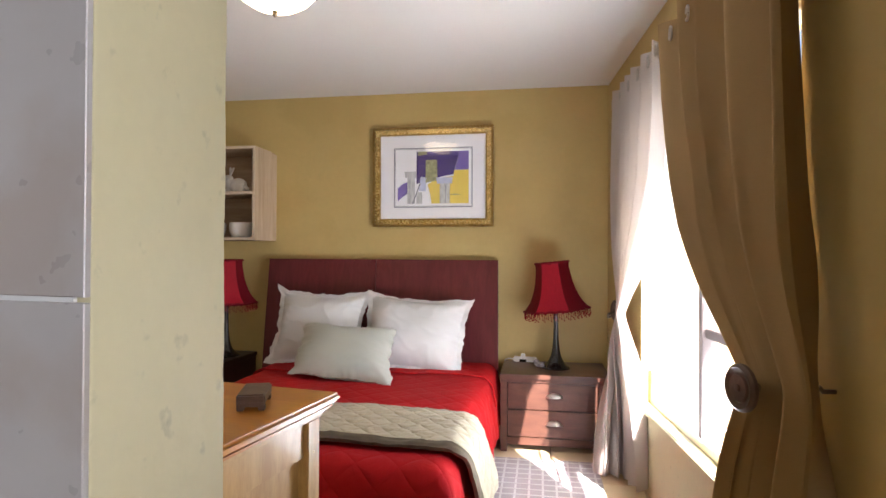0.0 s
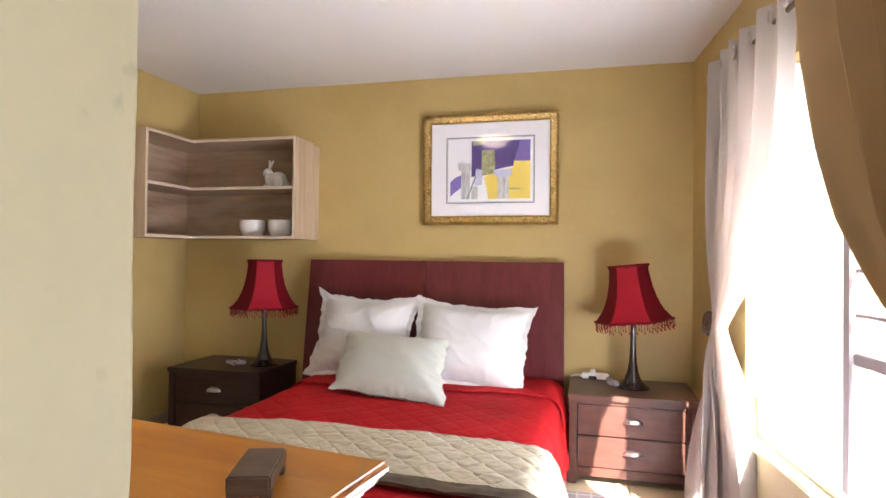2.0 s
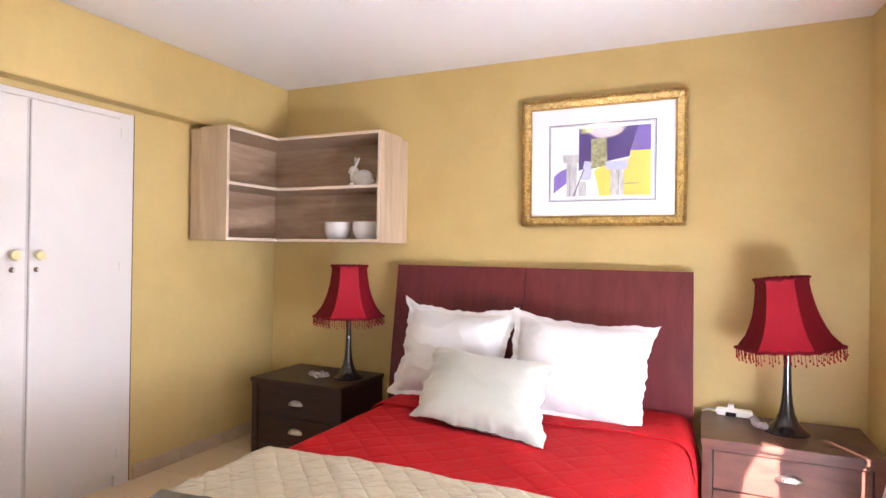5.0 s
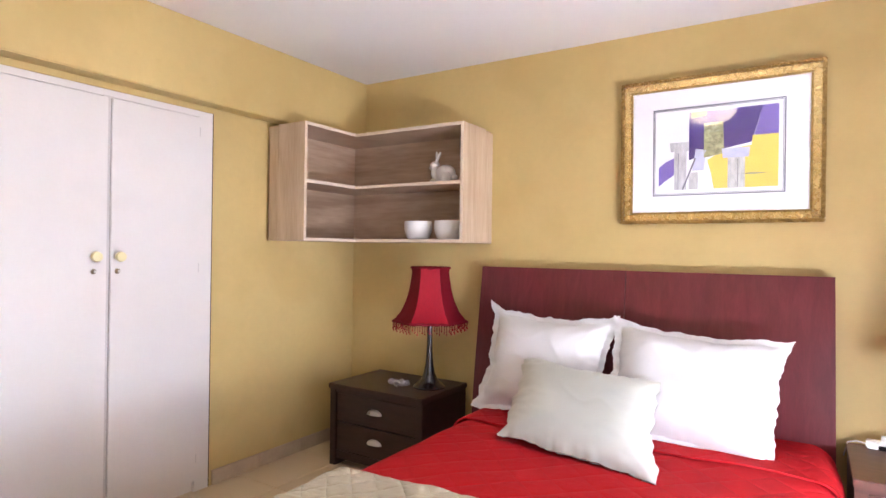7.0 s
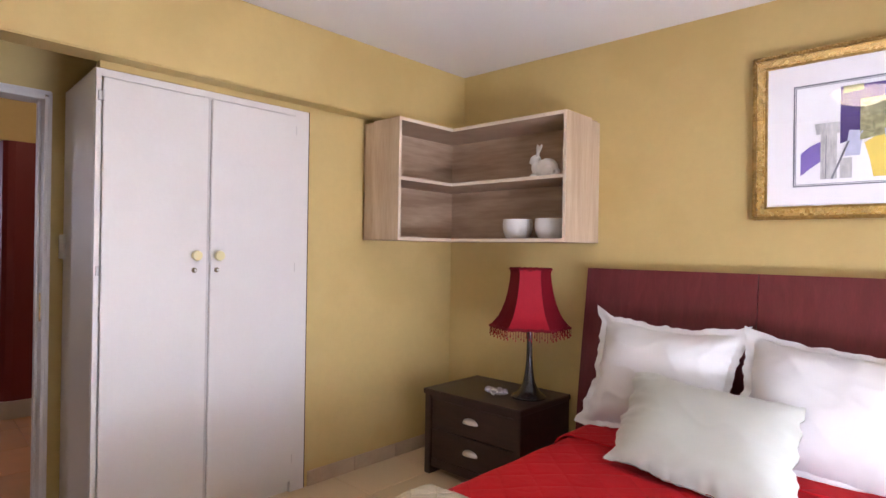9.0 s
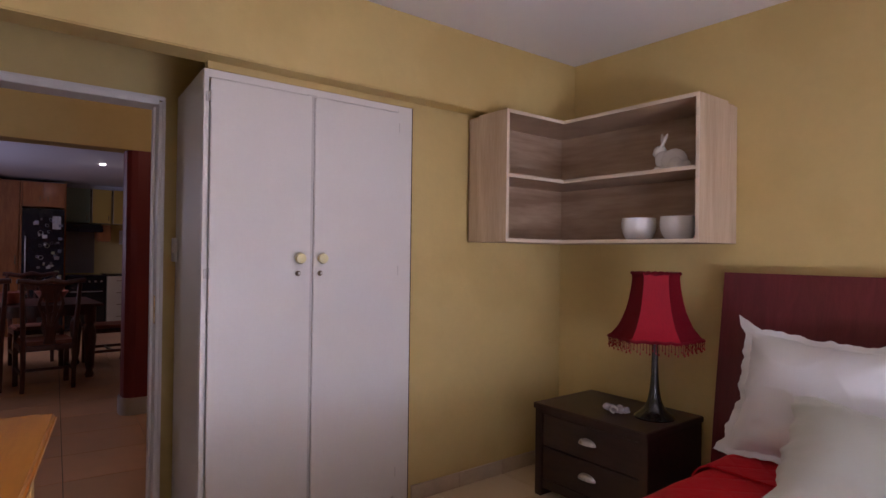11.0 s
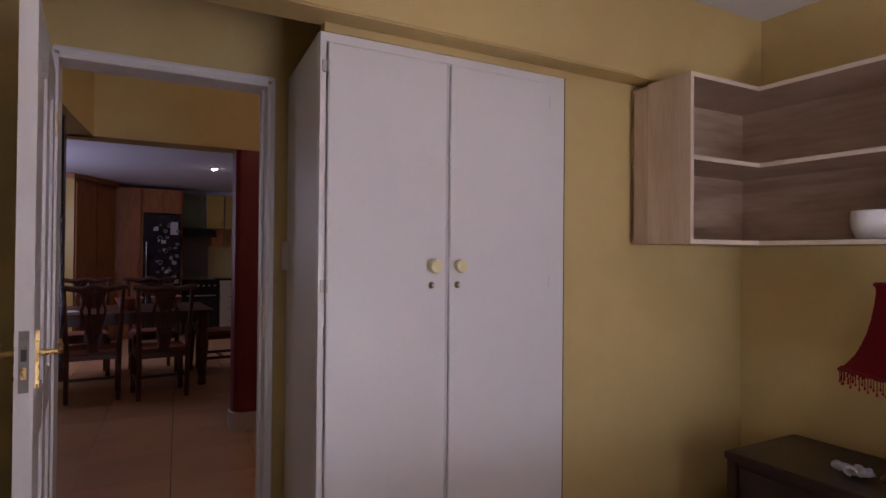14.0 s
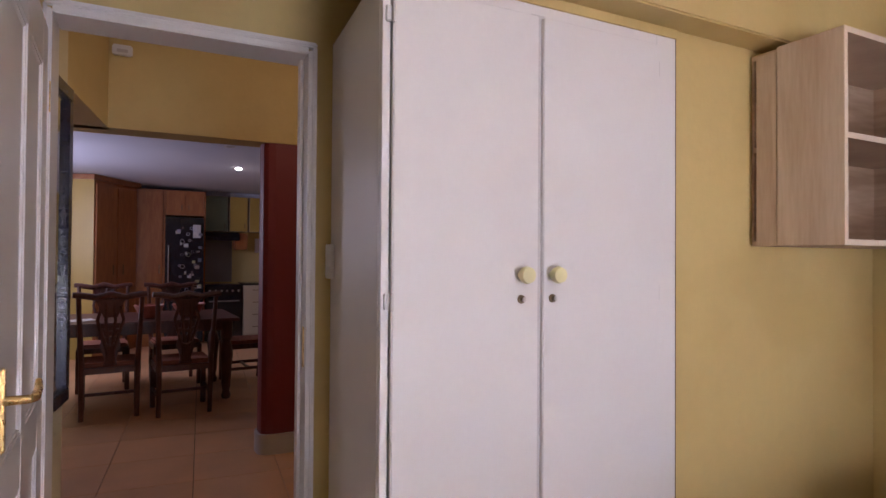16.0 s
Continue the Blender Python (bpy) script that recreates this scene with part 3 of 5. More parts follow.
WIN = pose(0.62, 4.577, 0, 0, 0, 4.86)
WY0, WY1, WZ0, WZ1 = -2.64, -0.93, 0.455, 2.09
bm = box(0, 0.22, WY1, 0.3, 0, CEIL)
box(0, 0.22, -6.1, WY0, 0, CEIL, bm=bm), box(0, 0.22, WY0, WY1, WZ1, CEIL, bm=bm)
wall("wall_east_window", bm, m=WIN)
wall("wall_under_window", box(0, 0.22, WY0, WY1, 0, WZ0), "pale", "pale cream plaster below the window", m=WIN)
W = thing("window_1", 0, 0, label="varnished wooden casement window with thin burglar bars", category="window", kind="structure")
W.matrix_world = WIN
for nm, b in (("window_frame", box(0.05, 0.12, WY0, WY0 + 0.05, WZ0, WZ1, 0.004)), ("window_frame", box(0.05, 0.12, WY1 - 0.05, WY1, WZ0, WZ1, 0.004)),
              ("window_head", box(0.05, 0.12, WY0, WY1, WZ1 - 0.06, WZ1, 0.004)), ("window_rail", box(0.05, 0.12, WY0, WY1, WZ0, WZ0 + 0.05, 0.004)),
              ("mullion", box(0.045, 0.105, -1.76, -1.71, WZ0 + 0.05, WZ1 - 0.06, 0.004)), ("transom", box(0.055, 0.11, WY0 + 0.05, -1.76, 0.945, 0.985, 0.004))):
    # mullion and transom take the dark bar colour for their backlit shade
    part(nm, b, M["bar"] if nm in ("mullion", "transom") else M["framewood_glare"], W)
part("window_sill", box(-0.02, 0.05, WY0, WY1, WZ0 - 0.03, WZ0 + 0.004, 0.006), M["pale"], W, "pale painted inner sill")
for z in (1.257, 1.11):
    part("burglar_bar", tube([(0.07, WY0 + 0.05, z), (0.07, -1.76, z)], 0.008), M["bar"], W)
for y0, y1 in ((WY0 + 0.05, -1.76), (-1.71, WY1 - 0.05)):
    p = part("pane", box(0.083, 0.087, y0, y1, WZ0 + 0.05, WZ1 - 0.06), M["glass"], W)
    p.visible_shadow = False

solo("ground_outside", box(0.8, 60, -40, 40, -0.3, -0.15), M["paving"], None, "pale sunlit paving outside the window", "ground", "", "structure", smooth=False)
solo("garden_wall", box(1.0, 14, 8.0, 8.25, -0.2, 2.3), M["outwall"], None, "sunlit ochre rendered garden wall", "wall", "", "structure", smooth=False)


# ---- door and frame ----
F = thing("door_frame", -3.741, 1.917, label="white painted wooden door frame with stepped moulding", category="door frame", kind="structure")
for y0, y1 in ((-0.408, -0.386), (0.359, 0.387)):
    part("jamb", box(-0.131, 0.022, y0, y1, 0, 2.064, 0.004), M["white"], F)
    part("architrave", box(0.0, 0.034, y0 + (0.014 if y0 > 0 else 0.0), y1 - (0 if y0 > 0 else 0.014), 0, 2.076, 0.005), M["white"], F)
part("head_jamb", box(-0.131, 0.022, -0.386, 0.359, 2.05, 2.078, 0.004), M["white"], F)
part("head_architrave", box(0.0, 0.032, -0.405, 0.387, 2.072, 2.09, 0.005), M["white"], F)
part("door_stop", box(-0.09, -0.05, 0.347, 0.358, 0, 2.05), M["white"], F)
part("strike_plate", box(-0.03, -0.008, 0.3565, 0.3592, 0.96, 1.1), M["brass"], F, "small brass strike plate")


def panel_door():
    d = thing("door_1", -3.720, 1.503, 0.008, 2.6, "white four-panel door standing open with brass handle", "door", kind="structure")
    w, h, t = 0.76, 1.99, 0.04
    bm = bmesh.new()
    xs, zs = (0.0, 0.115, 0.345, 0.415, 0.645, w), (0.0, 0.2, 0.82, 0.94, 1.86, h)
    for x0, x1 in ((0, 0.115), (0.345, 0.415), (0.645, w)):
        box(x0, x1, -t / 2, t / 2, 0, h, 0.0015, bm=bm)
    for z0, z1 in ((0, 0.2), (0.82, 0.94), (1.86, h)):
        box(0.1, w - 0.1, -t / 2 + 0.0005, t / 2 - 0.0005, z0, z1, bm=bm)
    part("leaf", bm, M["white"], d)
    for x0, x1 in ((0.115, 0.345), (0.415, 0.645)):
        for z0, z1 in ((0.2, 0.82), (0.94, 1.86)):
            part("panel", box(x0 + 0.002, x1 - 0.002, -0.012, 0.012, z0 + 0.002, z1 - 0.002, 0.008), M["white"], d)
            bm = box(x0, x1, -0.017, 0.017, z0, z0 + 0.014, 0.004)
            box(x0, x1, -0.017, 0.017, z1 - 0.014, z1, 0.004, bm=bm), box(x0, x0 + 0.014, -0.017, 0.017, z0, z1, 0.004, bm=bm), box(x1 - 0.014, x1, -0.017, 0.017, z0, z1, 0.004, bm=bm)
            part("moulding", bm, M["white"], d)
    part("lock_plate", box(w - 0.0005, w + 0.002, -0.011, 0.011, 0.982, 1.135, 0.0008), M["wornplate"], d, "worn steel mortice lock faceplate")
    bm = box(w + 0.002, w + 0.0035, -0.006, 0.006, 1.015, 1.045)
    part("deadbolt", bm, M["brass"], d), part("latch_hole", box(w + 0.002, w + 0.003, -0.006, 0.006, 1.06, 1.09), M["gap_shade"], d)
    for s in (1, -1):
        y = s * t / 2
        part("escutcheon", box(w - 0.080, w - 0.058, min(y, y + s * 0.008), max(y, y + s * 0.008), 0.975, 1.13, 0.003), M["brass"], d, "long brass handle plate")
        part("handle", tube([(w - 0.068, y + s * 0.005, 1.07), (w - 0.068, y + s * 0.045, 1.07), (w - 0.085, y + s * 0.052, 1.07), (w - 0.155, y + s * 0.05, 1.072), (w - 0.175, y + s * 0.048, 1.085)], [0.009, 0.008, 0.009, 0.008, 0.006]), M["brass"], d, "brass lever handle")
    for z in (0.2, 1.75):
        part("hinge", lathe([(0.006, z), (0.006, z + 0.09)], 10, cx=-0.004, cy=0.022), M["brass"], d)


panel_door()


# ---- bedroom furniture ----
def wardrobe():
    g = thing("wardrobe", -3.131, 2.857, 0, 0, "white painted built-in wardrobe with two tall flush doors", "wardrobe")
    y0, y1, top = -0.532, 0.534, 2.1
    for nm, b in (("side_panel", prism([(-0.605, y0 + 0.04), (-0.605, y0 + 0.058), (-0.0205, y0 + 0.021), (-0.0205, y0 + 0.0005)], 0, top)), ("side_panel", box(-0.6, 0, y1 - 0.018, y1, 0, top)),
                  ("top_panel", box(-0.6, -0.021, y0 + 0.081, y1 - 0.018, top - 0.02, top)), ("plinth", box(-0.03, -0.021, y0 + 0.081, y1 - 0.018, 0, 0.09)),
                  ("back_panel", box(-0.603, -0.595, y0 + 0.081, y1 - 0.018, 0.02, top - 0.02)), ("shelf", box(-0.59, -0.04, y0 + 0.081, y1 - 0.02, 1.0, 1.018))):
        part(nm, b, M["white"], g)
    for a, b in ((y0 + 0.001, y0 + 0.022), (y1 - 0.088, y1 - 0.0005)):
        part("frame_stile", box(-0.02, 0.002, a, b, 0.0, top - 0.001, 0.001), M["white"], g)
    part("frame_rail", box(-0.02, 0.002, y0 + 0.022, y1 - 0.088, 2.066, top - 0.001, 0.001), M["white"], g)
    part("frame_rail", box(-0.02, 0.002, y0 + 0.022, y1 - 0.088, 0.06, 0.096, 0.001), M["white"], g)
    part("frame_stile", box(-0.02, 0.004, -0.065, -0.015, 0.09, 2.07, 0.001), M["whiteedge"], g)
    for a, b, hinge in ((y0 + 0.026, -0.0475, 0), (-0.0295, 0.443, 1)):
        d = part("door", box(-0.002, 0.018, a, b, 0.1, 2.06, 0.003), M["white"], g)
        ky = -0.107 if not hinge else 0.004
        k = lathe([(0.012, 0), (0.012, 0.012), (0.022, 0.018), (0.0255, 0.03), (0.022, 0.042), (0.0, 0.047)], 24)
        bmesh.ops.transform(k, matrix=pose(0.018, ky, 1.298, 0, 90, 0), verts=k.verts)
        part("knob", k, M["knob"], d, "round cream plastic knob")
        k = lathe([(0.013, 0), (0.012, 0.004), (0.008, 0.0045), (0.007, 0.014), (0, 0.0145)], 20)
        bmesh.ops.transform(k, matrix=pose(0.018, ky, 1.228, 0, 90, 0), verts=k.verts)
        part("lock", k, M["bronze"], d, "small round dark cylinder lock")
        k = lathe([(0, 0), (0.0062, 0), (0.0062, 0.0006), (0, 0.0008)], 16)
        bmesh.ops.transform(k, matrix=pose(0.0325, ky, 1.228, 0, 90, 0), verts=k.verts)
        part("lock_core", k, M["steel"], d, "bright steel lock core")
    for z in (0.16, 1.21, 1.96):
        bm = box(0.0, 0.012, y0 + 0.008, y0 + 0.03, z, z + 0.042, 0.002)
        lathe([(0.005, z - 0.003), (0.005, z + 0.045)], 10, bm, 0.018, y0 + 0.026)
        part("hinge", bm, M["whiteedge"], g)
        part("hinge", box(0.0015, 0.006, y1 - 0.1, y1 - 0.078, z, z + 0.05, 0.001), M["whiteedge"], g)



wardrobe()
# Solid dark strip in place of the shade beside the wardrobe.
solo("wardrobe_joint", box(-3.16, -3.1335, 3.3905, 3.3985, 0, 2.1), M["gap_shade"], None, "dark strip standing for the shade between wardrobe and wall", "trim", "", "structure", smooth=False)
S = thing("light_switch", -3.70, 2.358, 1.33, 0, "cream plastic double light switch", "switch")
part("plate", box(-0.04, 0.035, -0.012, 0, -0.06, 0.06, 0.003), M["plastic"], S)
part("rocker", box(-0.02, 0.0, -0.016, -0.011, -0.02, 0.02, 0.002), M["plastic"], S)
part("rocker", box(0.004, 0.02, -0.016, -0.011, -0.02, 0.02, 0.002), M["plastic"], S)


def corner_shelf():
    g = thing("corner_shelf", -3.13, 4.598, 1.396, 0, "light oak laminate L-shaped wall shelf unit in the corner", "shelf")
    H, dx, dy, lx, ly, t = 0.706, 0.334, 0.372, 1.148, 0.826, 0.018
    L = lambda e: [(0, 0), (0, -ly + e), (dx - e * 0, -ly + e), (dx, -dy), (lx - e, -dy), (lx - e, 0)]
    for nm, z in (("bottom_board", 0), ("middle_shelf", 0.346), ("top_board", H - t)):
        part(nm, prism([(0.001, -0.001), (0.001, -ly + t), (dx - 0.002, -ly + t), (dx - 0.002, -dy + 0.002), (lx - t, -dy + 0.002), (lx - t, -0.001)], z, z + t), M["oak"], g)
        bm = box(dx - 0.002, dx, -ly + t, -dy, z - 0.0005, z + t + 0.0005)
        box(dx - 0.002, lx - t, -dy, -dy + 0.002, z - 0.0005, z + t + 0.0005, bm=bm)
        part("edging", bm, M["oakedge"], g)
    part("back_panel", box(0.001, 0.008, -ly + t, -0.008, t, H - t), M["oak"], g)
    part("back_panel", box(0.001, lx - t, -0.008, -0.001, t, H - t), M["oak"], g)
    part("end_panel", box(0.11, dx - 0.001, -ly, -ly + t, 0, H, 0.0008), M["oakend"], g)
    part("end_batten", box(0.029, 0.107, -ly + 0.003, -ly + t + 0.003, 0.0, H - 0.012, 0.0008), M["oakend"], g)
    part("end_panel", box(lx - t, lx, -dy + 0.001, -0.10, 0, H, 0.0008), M["oakend"], g)
    part("end_batten", box(lx - t - 0.003, lx - 0.003, -0.097, -0.001, 0.0, H - 0.012, 0.0008), M["oakend"], g)
    part("edging", box(dx - 0.001, dx + 0.001, -ly, -ly + t, 0, H), M["oakedge"], g)
    part("edging", box(lx - t, lx, -dy - 0.001, -dy + 0.001, 0, H), M["oakedge"], g)


corner_shelf()


def rabbit():
    bm = bmesh.new()

    def blob(c, r, rot=(0, 0, 0)):
        b = bmesh.new()
        bmesh.ops.create_uvsphere(b, u_segments=20, v_segments=14, radius=1)
        bmesh.ops.transform(b, matrix=pose(*c, *rot) @ Matrix.Diagonal((*r, 1)), verts=b.verts)
        merge(bm, b)
    blob((0.03, 0, 0.062), (0.075, 0.048, 0.062)), blob((-0.035, 0, 0.07), (0.043, 0.038, 0.06), (0, -20, 0))
    blob((-0.058, 0, 0.122), (0.036, 0.03, 0.031)), blob((-0.084, 0, 0.113), (0.017, 0.018, 0.016))
    blob((-0.055, 0.016, 0.178), (0.011, 0.008, 0.04), (0, -6, 0)), blob((-0.02, -0.014, 0.172), (0.011, 0.008, 0.04), (0, 32, 0))
    blob((0.058, -0.03, 0.04), (0.042, 0.022, 0.04)), blob((-0.05, -0.026, 0.022), (0.026, 0.014, 0.02)), blob((0.104, 0, 0.04), (0.02, 0.02, 0.018))
    blob((-0.03, 0.02, 0.022), (0.026, 0.014, 0.02)), blob((0.005, 0, 0.01), (0.085, 0.042, 0.012))
    solo("rabbit_ornament", bm, M["china"], pose(-2.24, 4.4, 1.76, 0, 0, -8), "small white glazed china rabbit figurine", "ornament")


rabbit()


def flowerpot(x, y):
    g = thing("planter_pot", x, y, 1.414, 0, "small white ribbed ceramic pot, empty", "pot", "pots on the corner shelf")
    prof = [(0.052, 0), (0.068, 0.01), (0.083, 0.04), (0.089, 0.07), (0.089, 0.097), (0.086, 0.119), (0.079, 0.119), (0.081, 0.085), (0.074, 0.04), (0.05, 0.015), (0, 0.014)]
    part("pot_body", lathe(prof, 64, flute=32, depth=0.008), M["china"], g)
    return g


p1 = flowerpot(-2.415, 4.40)
copy_thing(p1, pose(-2.185, 4.40, 1.414, 0, 0, 7))


# ---- bed ----
BX, BW, BY0, BY1, BZ, BR = -0.985, 0.80, 2.27, 4.47, 0.49, 0.09


def edge_drop(s, half, r):
    """Across a padded edge: how far out and how far down the cloth lies at s along it."""
    a = abs(s)
    flat = half - r
    if a <= flat:
        return s, 0.0
    q = (a - flat) / r
    if q < math.pi / 2:
        return math.copysign(flat + r * math.sin(q), s), r * (1 - math.cos(q))
    return math.copysign(half + 0.03 * min(1, (q - 1.57) * r / 0.2), s), r + (q - math.pi / 2) * r


def cloth(a, b, lift=0.0, flare=0.0):
    """A point of the bedcover: a across from the middle, b along from the headboard end, in cloth metres."""
    x, dx = edge_drop(a, BW + lift, BR)
    s = b - (BY1 - BY0) / 2
    y, dy = edge_drop(s, (BY1 - BY0) / 2 + lift, BR)
    if s < 0:
        y, dy = s, 0.0
    drop = math.hypot(dx, dy)
    w = wnoise(a, b, 3.1, 2.1) * 0.012 + wnoise(a, b, 7.7, 6.0) * 0.005
    side = min(1, drop / 0.25)
    wave = side * (0.018 * math.sin(b * 13 + 2 * wnoise(a, b, 1, 2)) + 0.01 * math.sin(b * 31))
    x += math.copysign(wave + flare * side, a) if dx > 0.02 else 0
    y += wave if dy > 0.02 else 0
    return Vector((BX + x, BY1 - (BY1 - BY0) / 2 - y, max(BZ + lift - drop + w + 0.02 * math.exp(-((a) / 0.7) ** 2), 0.03)))


def bed():
    g = thing("double_bed", BX, 4.44, 0, 0, "double bed with dark mahogany headboard and red quilted cover", "bed")
    inv = g.matrix_world.inverted()

    def put(name, bm, material, parent=g, label=""):
        bmesh.ops.transform(bm, matrix=inv, verts=bm.verts)
        return part(name, bm, material, parent, label)
    x0, x1 = -1.994, -0.183
    for a, b in ((x0, -1.119), (-1.115, x1)):
        def f(u, v, a=a, b=b):
            z = 0.18 + v * (1.254 - 0.18)
            low = 1 - v
            wx = (a - 0.03 * low ** 1.5 if a < -1.5 else a) * (1 - u) + (b + 0.012 * low if b > -0.5 else b) * u
            return Vector((wx, 4.500 - 0.075 * math.sin(min(1, low * 1.1) * 1.5), z))
        put("headboard", sheet(f, 4, 14, 0.045), M["mahog"], label="curved dark mahogany headboard panel")
    put("base", box(BX - 0.74, BX + 0.74, BY0 + 0.06, 4.40, 0.08, 0.28, 0.01), M["hem"])
    put("mattress", box(BX - 0.745, BX + 0.745, BY0 + 0.05, 4.40, 0.28, BZ - 0.04, 0.04), M["linen"])
    for px in (BX - 0.68, BX + 0.68):
        for py in (BY0 + 0.12, 4.3):
            put("leg", lathe([(0.025, 0), (0.03, 0.08)], 12, cx=px, cy=py), M["black"])
    S_ = thing("bedspread", BX, 3.4, 0, 0, "bright red quilted cotton bedspread, slightly rumpled", "bedspread")
    si = S_.matrix_world.inverted()

    def cover(name, bm, material, label=""):
        bmesh.ops.transform(bm, matrix=si, verts=bm.verts)
        part(name, bm, material, S_, label)
    cover("quilted_cover", sheet(lambda u, v: cloth((u - 0.5) * 2 * (BW + 0.3), 0.03 + v * (BY1 - BY0 + 0.28)), 110, 130, 0.008, uv=lambda u, v: ((u - 0.5) * 2.2, v * 2.45)), M["red"])
    cover("turned_down_band", sheet(lambda u, v: cloth((u - 0.5) * 2 * (BW + 0.16), 0.30 + 0.03 * math.sin(u * 5) + v * 0.30, 0.014), 90, 10, 0.007, uv=lambda u, v: ((u - 0.5) * 2.2, v * 0.3)),
          M["red"], "turned-down band at the pillow end")
    for s in (-1, 1):
        cover("hem_piping", tube([cloth(s * (BW + 0.298), 0.05 + k * 0.06, 0.004) for k in range(34)], 0.007, 6), M["red"])

    def tb(u):
        return 1.505 - 0.02 * u

    def th(u, v, lift=0.03):
        a = -BW - 0.29 + u * (2 * BW + 0.29 + 0.33)
        r = 0.006 * (1 - abs(wnoise(a + 0.2 * wnoise(a, v, 2, 3), v, 4.4, 6))) ** 6 + 0.003 * (1 - abs(wnoise(a, v * 1.4, 9.1, 13))) ** 5
        return cloth(a, tb(u) + v * 0.50, lift + r, 0.03)
    T = thing("bed_throw", BX, 2.8, 0, 0, "champagne quilted satin throw laid across the foot of the bed", "throw")
    ti = T.matrix_world.inverted()
    b1 = sheet(th, 210, 80, 0.010, uv=lambda u, v: (u * 2.2, v * 0.485))
    b2 = sheet(lambda u, v: th(u, 0.985 + v * 0.09, 0.034 - 0.012 * v), 110, 5, 0.016)
    for nm, b, mm in (("quilted_panel", b1, M["throw"]), ("border", b2, M["hem"])):
        bmesh.ops.transform(b, matrix=ti, verts=b.verts)
        part(nm, b, mm, T, "dark brown satin border" if nm == "border" else "")


bed()


def pillow(name, w, h, d, m, material, label, seed, flange=0.90, fold=1.0, sag=0.05, ears=(0.0, 0.0, 0.0, 0.0), skew=0.0):
    """A stuffed pillow, upright in the x-z plane; flange: where the flat border begins; ears: how far the corners (bottom and
    top at -x, bottom and top at +x) stick out, in metres; skew: how far the bottom is pushed sideways."""
    bm = bmesh.new()
    n = 84
    k = seed * 5.3
    for side in (1, -1):
        def f(u, v, side=side):
            a, b = u * 2 - 1, v * 2 - 1
            ai, bi = min(1, abs(a) / flange), min(1, abs(b) / flange)
            t = max(0.0, (1 - ai ** 4) * (1 - bi ** 4)) ** 0.8
            x = w / 2 * a * (1 - sag * (1 - b * b))
            z = h / 2 * b * (1 - sag * (1 - a * a))
            for e, ca, cb in ((ears[0], -1, -1), (ears[1], -1, 1), (ears[2], 1, -1), (ears[3], 1, 1)):
                g = e * math.exp(-3.0 * math.hypot(a - ca, b - cb))
                x += g * ca
                z += g * cb
            # wavy, slightly puckered border
            x += (wnoise(b * 2.4, k, 0, 1.5) * 0.024 + wnoise(b * 6, k, 3, 2) * 0.008) * abs(a) ** 5
            z += (wnoise(a * 2.4, k, 9, 1.5) * 0.020 + wnoise(a * 6, k, 13, 2) * 0.007) * abs(b) ** 5
            crease = 0.0
            for ca, cb, ph in ((-1, -1, 0.4), (1, -1, 1.9), (-1, 1, 3.1), (1, 1, 4.4)):
                da, db = a - ca, b - cb
                r = math.hypot(da, db)
                crease += 0.010 * math.exp(-r * 2.0) * min(1, r * 4) * math.sin(math.atan2(db, da) * 8 + ph + k + 2.5 * r)
            crease += wnoise(a * 1.1, b * 1.1, k, 1.5) * 0.020
            ridge = (1 - abs(wnoise(a * 1.6 + 0.5 * b, b * 1.3, k + 4, 1.6))) ** 4 * 0.007
            flat = 1 - t
            rip = (wnoise(a * 3.2, b * 3.2, k + 7, 2) * 0.010 + math.sin(9 * a + 7 * b + k) * 0.003) * flat
            y = side * (d / 2 * t + 0.0027) - side * fold * (crease - ridge) * t ** 0.5 + rip
            return Vector((x - skew * z, y, z))
        sheet(f, n, n, 0, bm)
    bmesh.ops.remove_doubles(bm, verts=bm.verts, dist=0.0052)
    return solo(name, bm, material, m, label, "pillow")


pillow("pillow", 0.68, 0.545, 0.20, pose(-1.450, 4.165, 0.758, -24, 1.0, -3), M["linen"], "large white cotton pillow with flanged edge leaning on the headboard", 1, sag=0.06, ears=(0.015, 0.045, 0.0, 0.03))
pillow("pillow", 0.735, 0.55, 0.21, pose(-0.738, 4.125, 0.745, -30, 4.3, 1), M["linen"], "large white cotton pillow leaning on the headboard, slightly tilted", 2, sag=0.06, ears=(0.0, 0.02, 0.02, 0.03))
pillow("cushion", 0.69, 0.51, 0.15, pose(-1.125, 3.795, 0.662, -60, 1.5, -9), M["satin"], "pale green satin cushion propped against the white pillows", 3, flange=0.99, fold=0.25, sag=0.05, ears=(0.0, 0.02, 0.02, 0.0), skew=0.30)


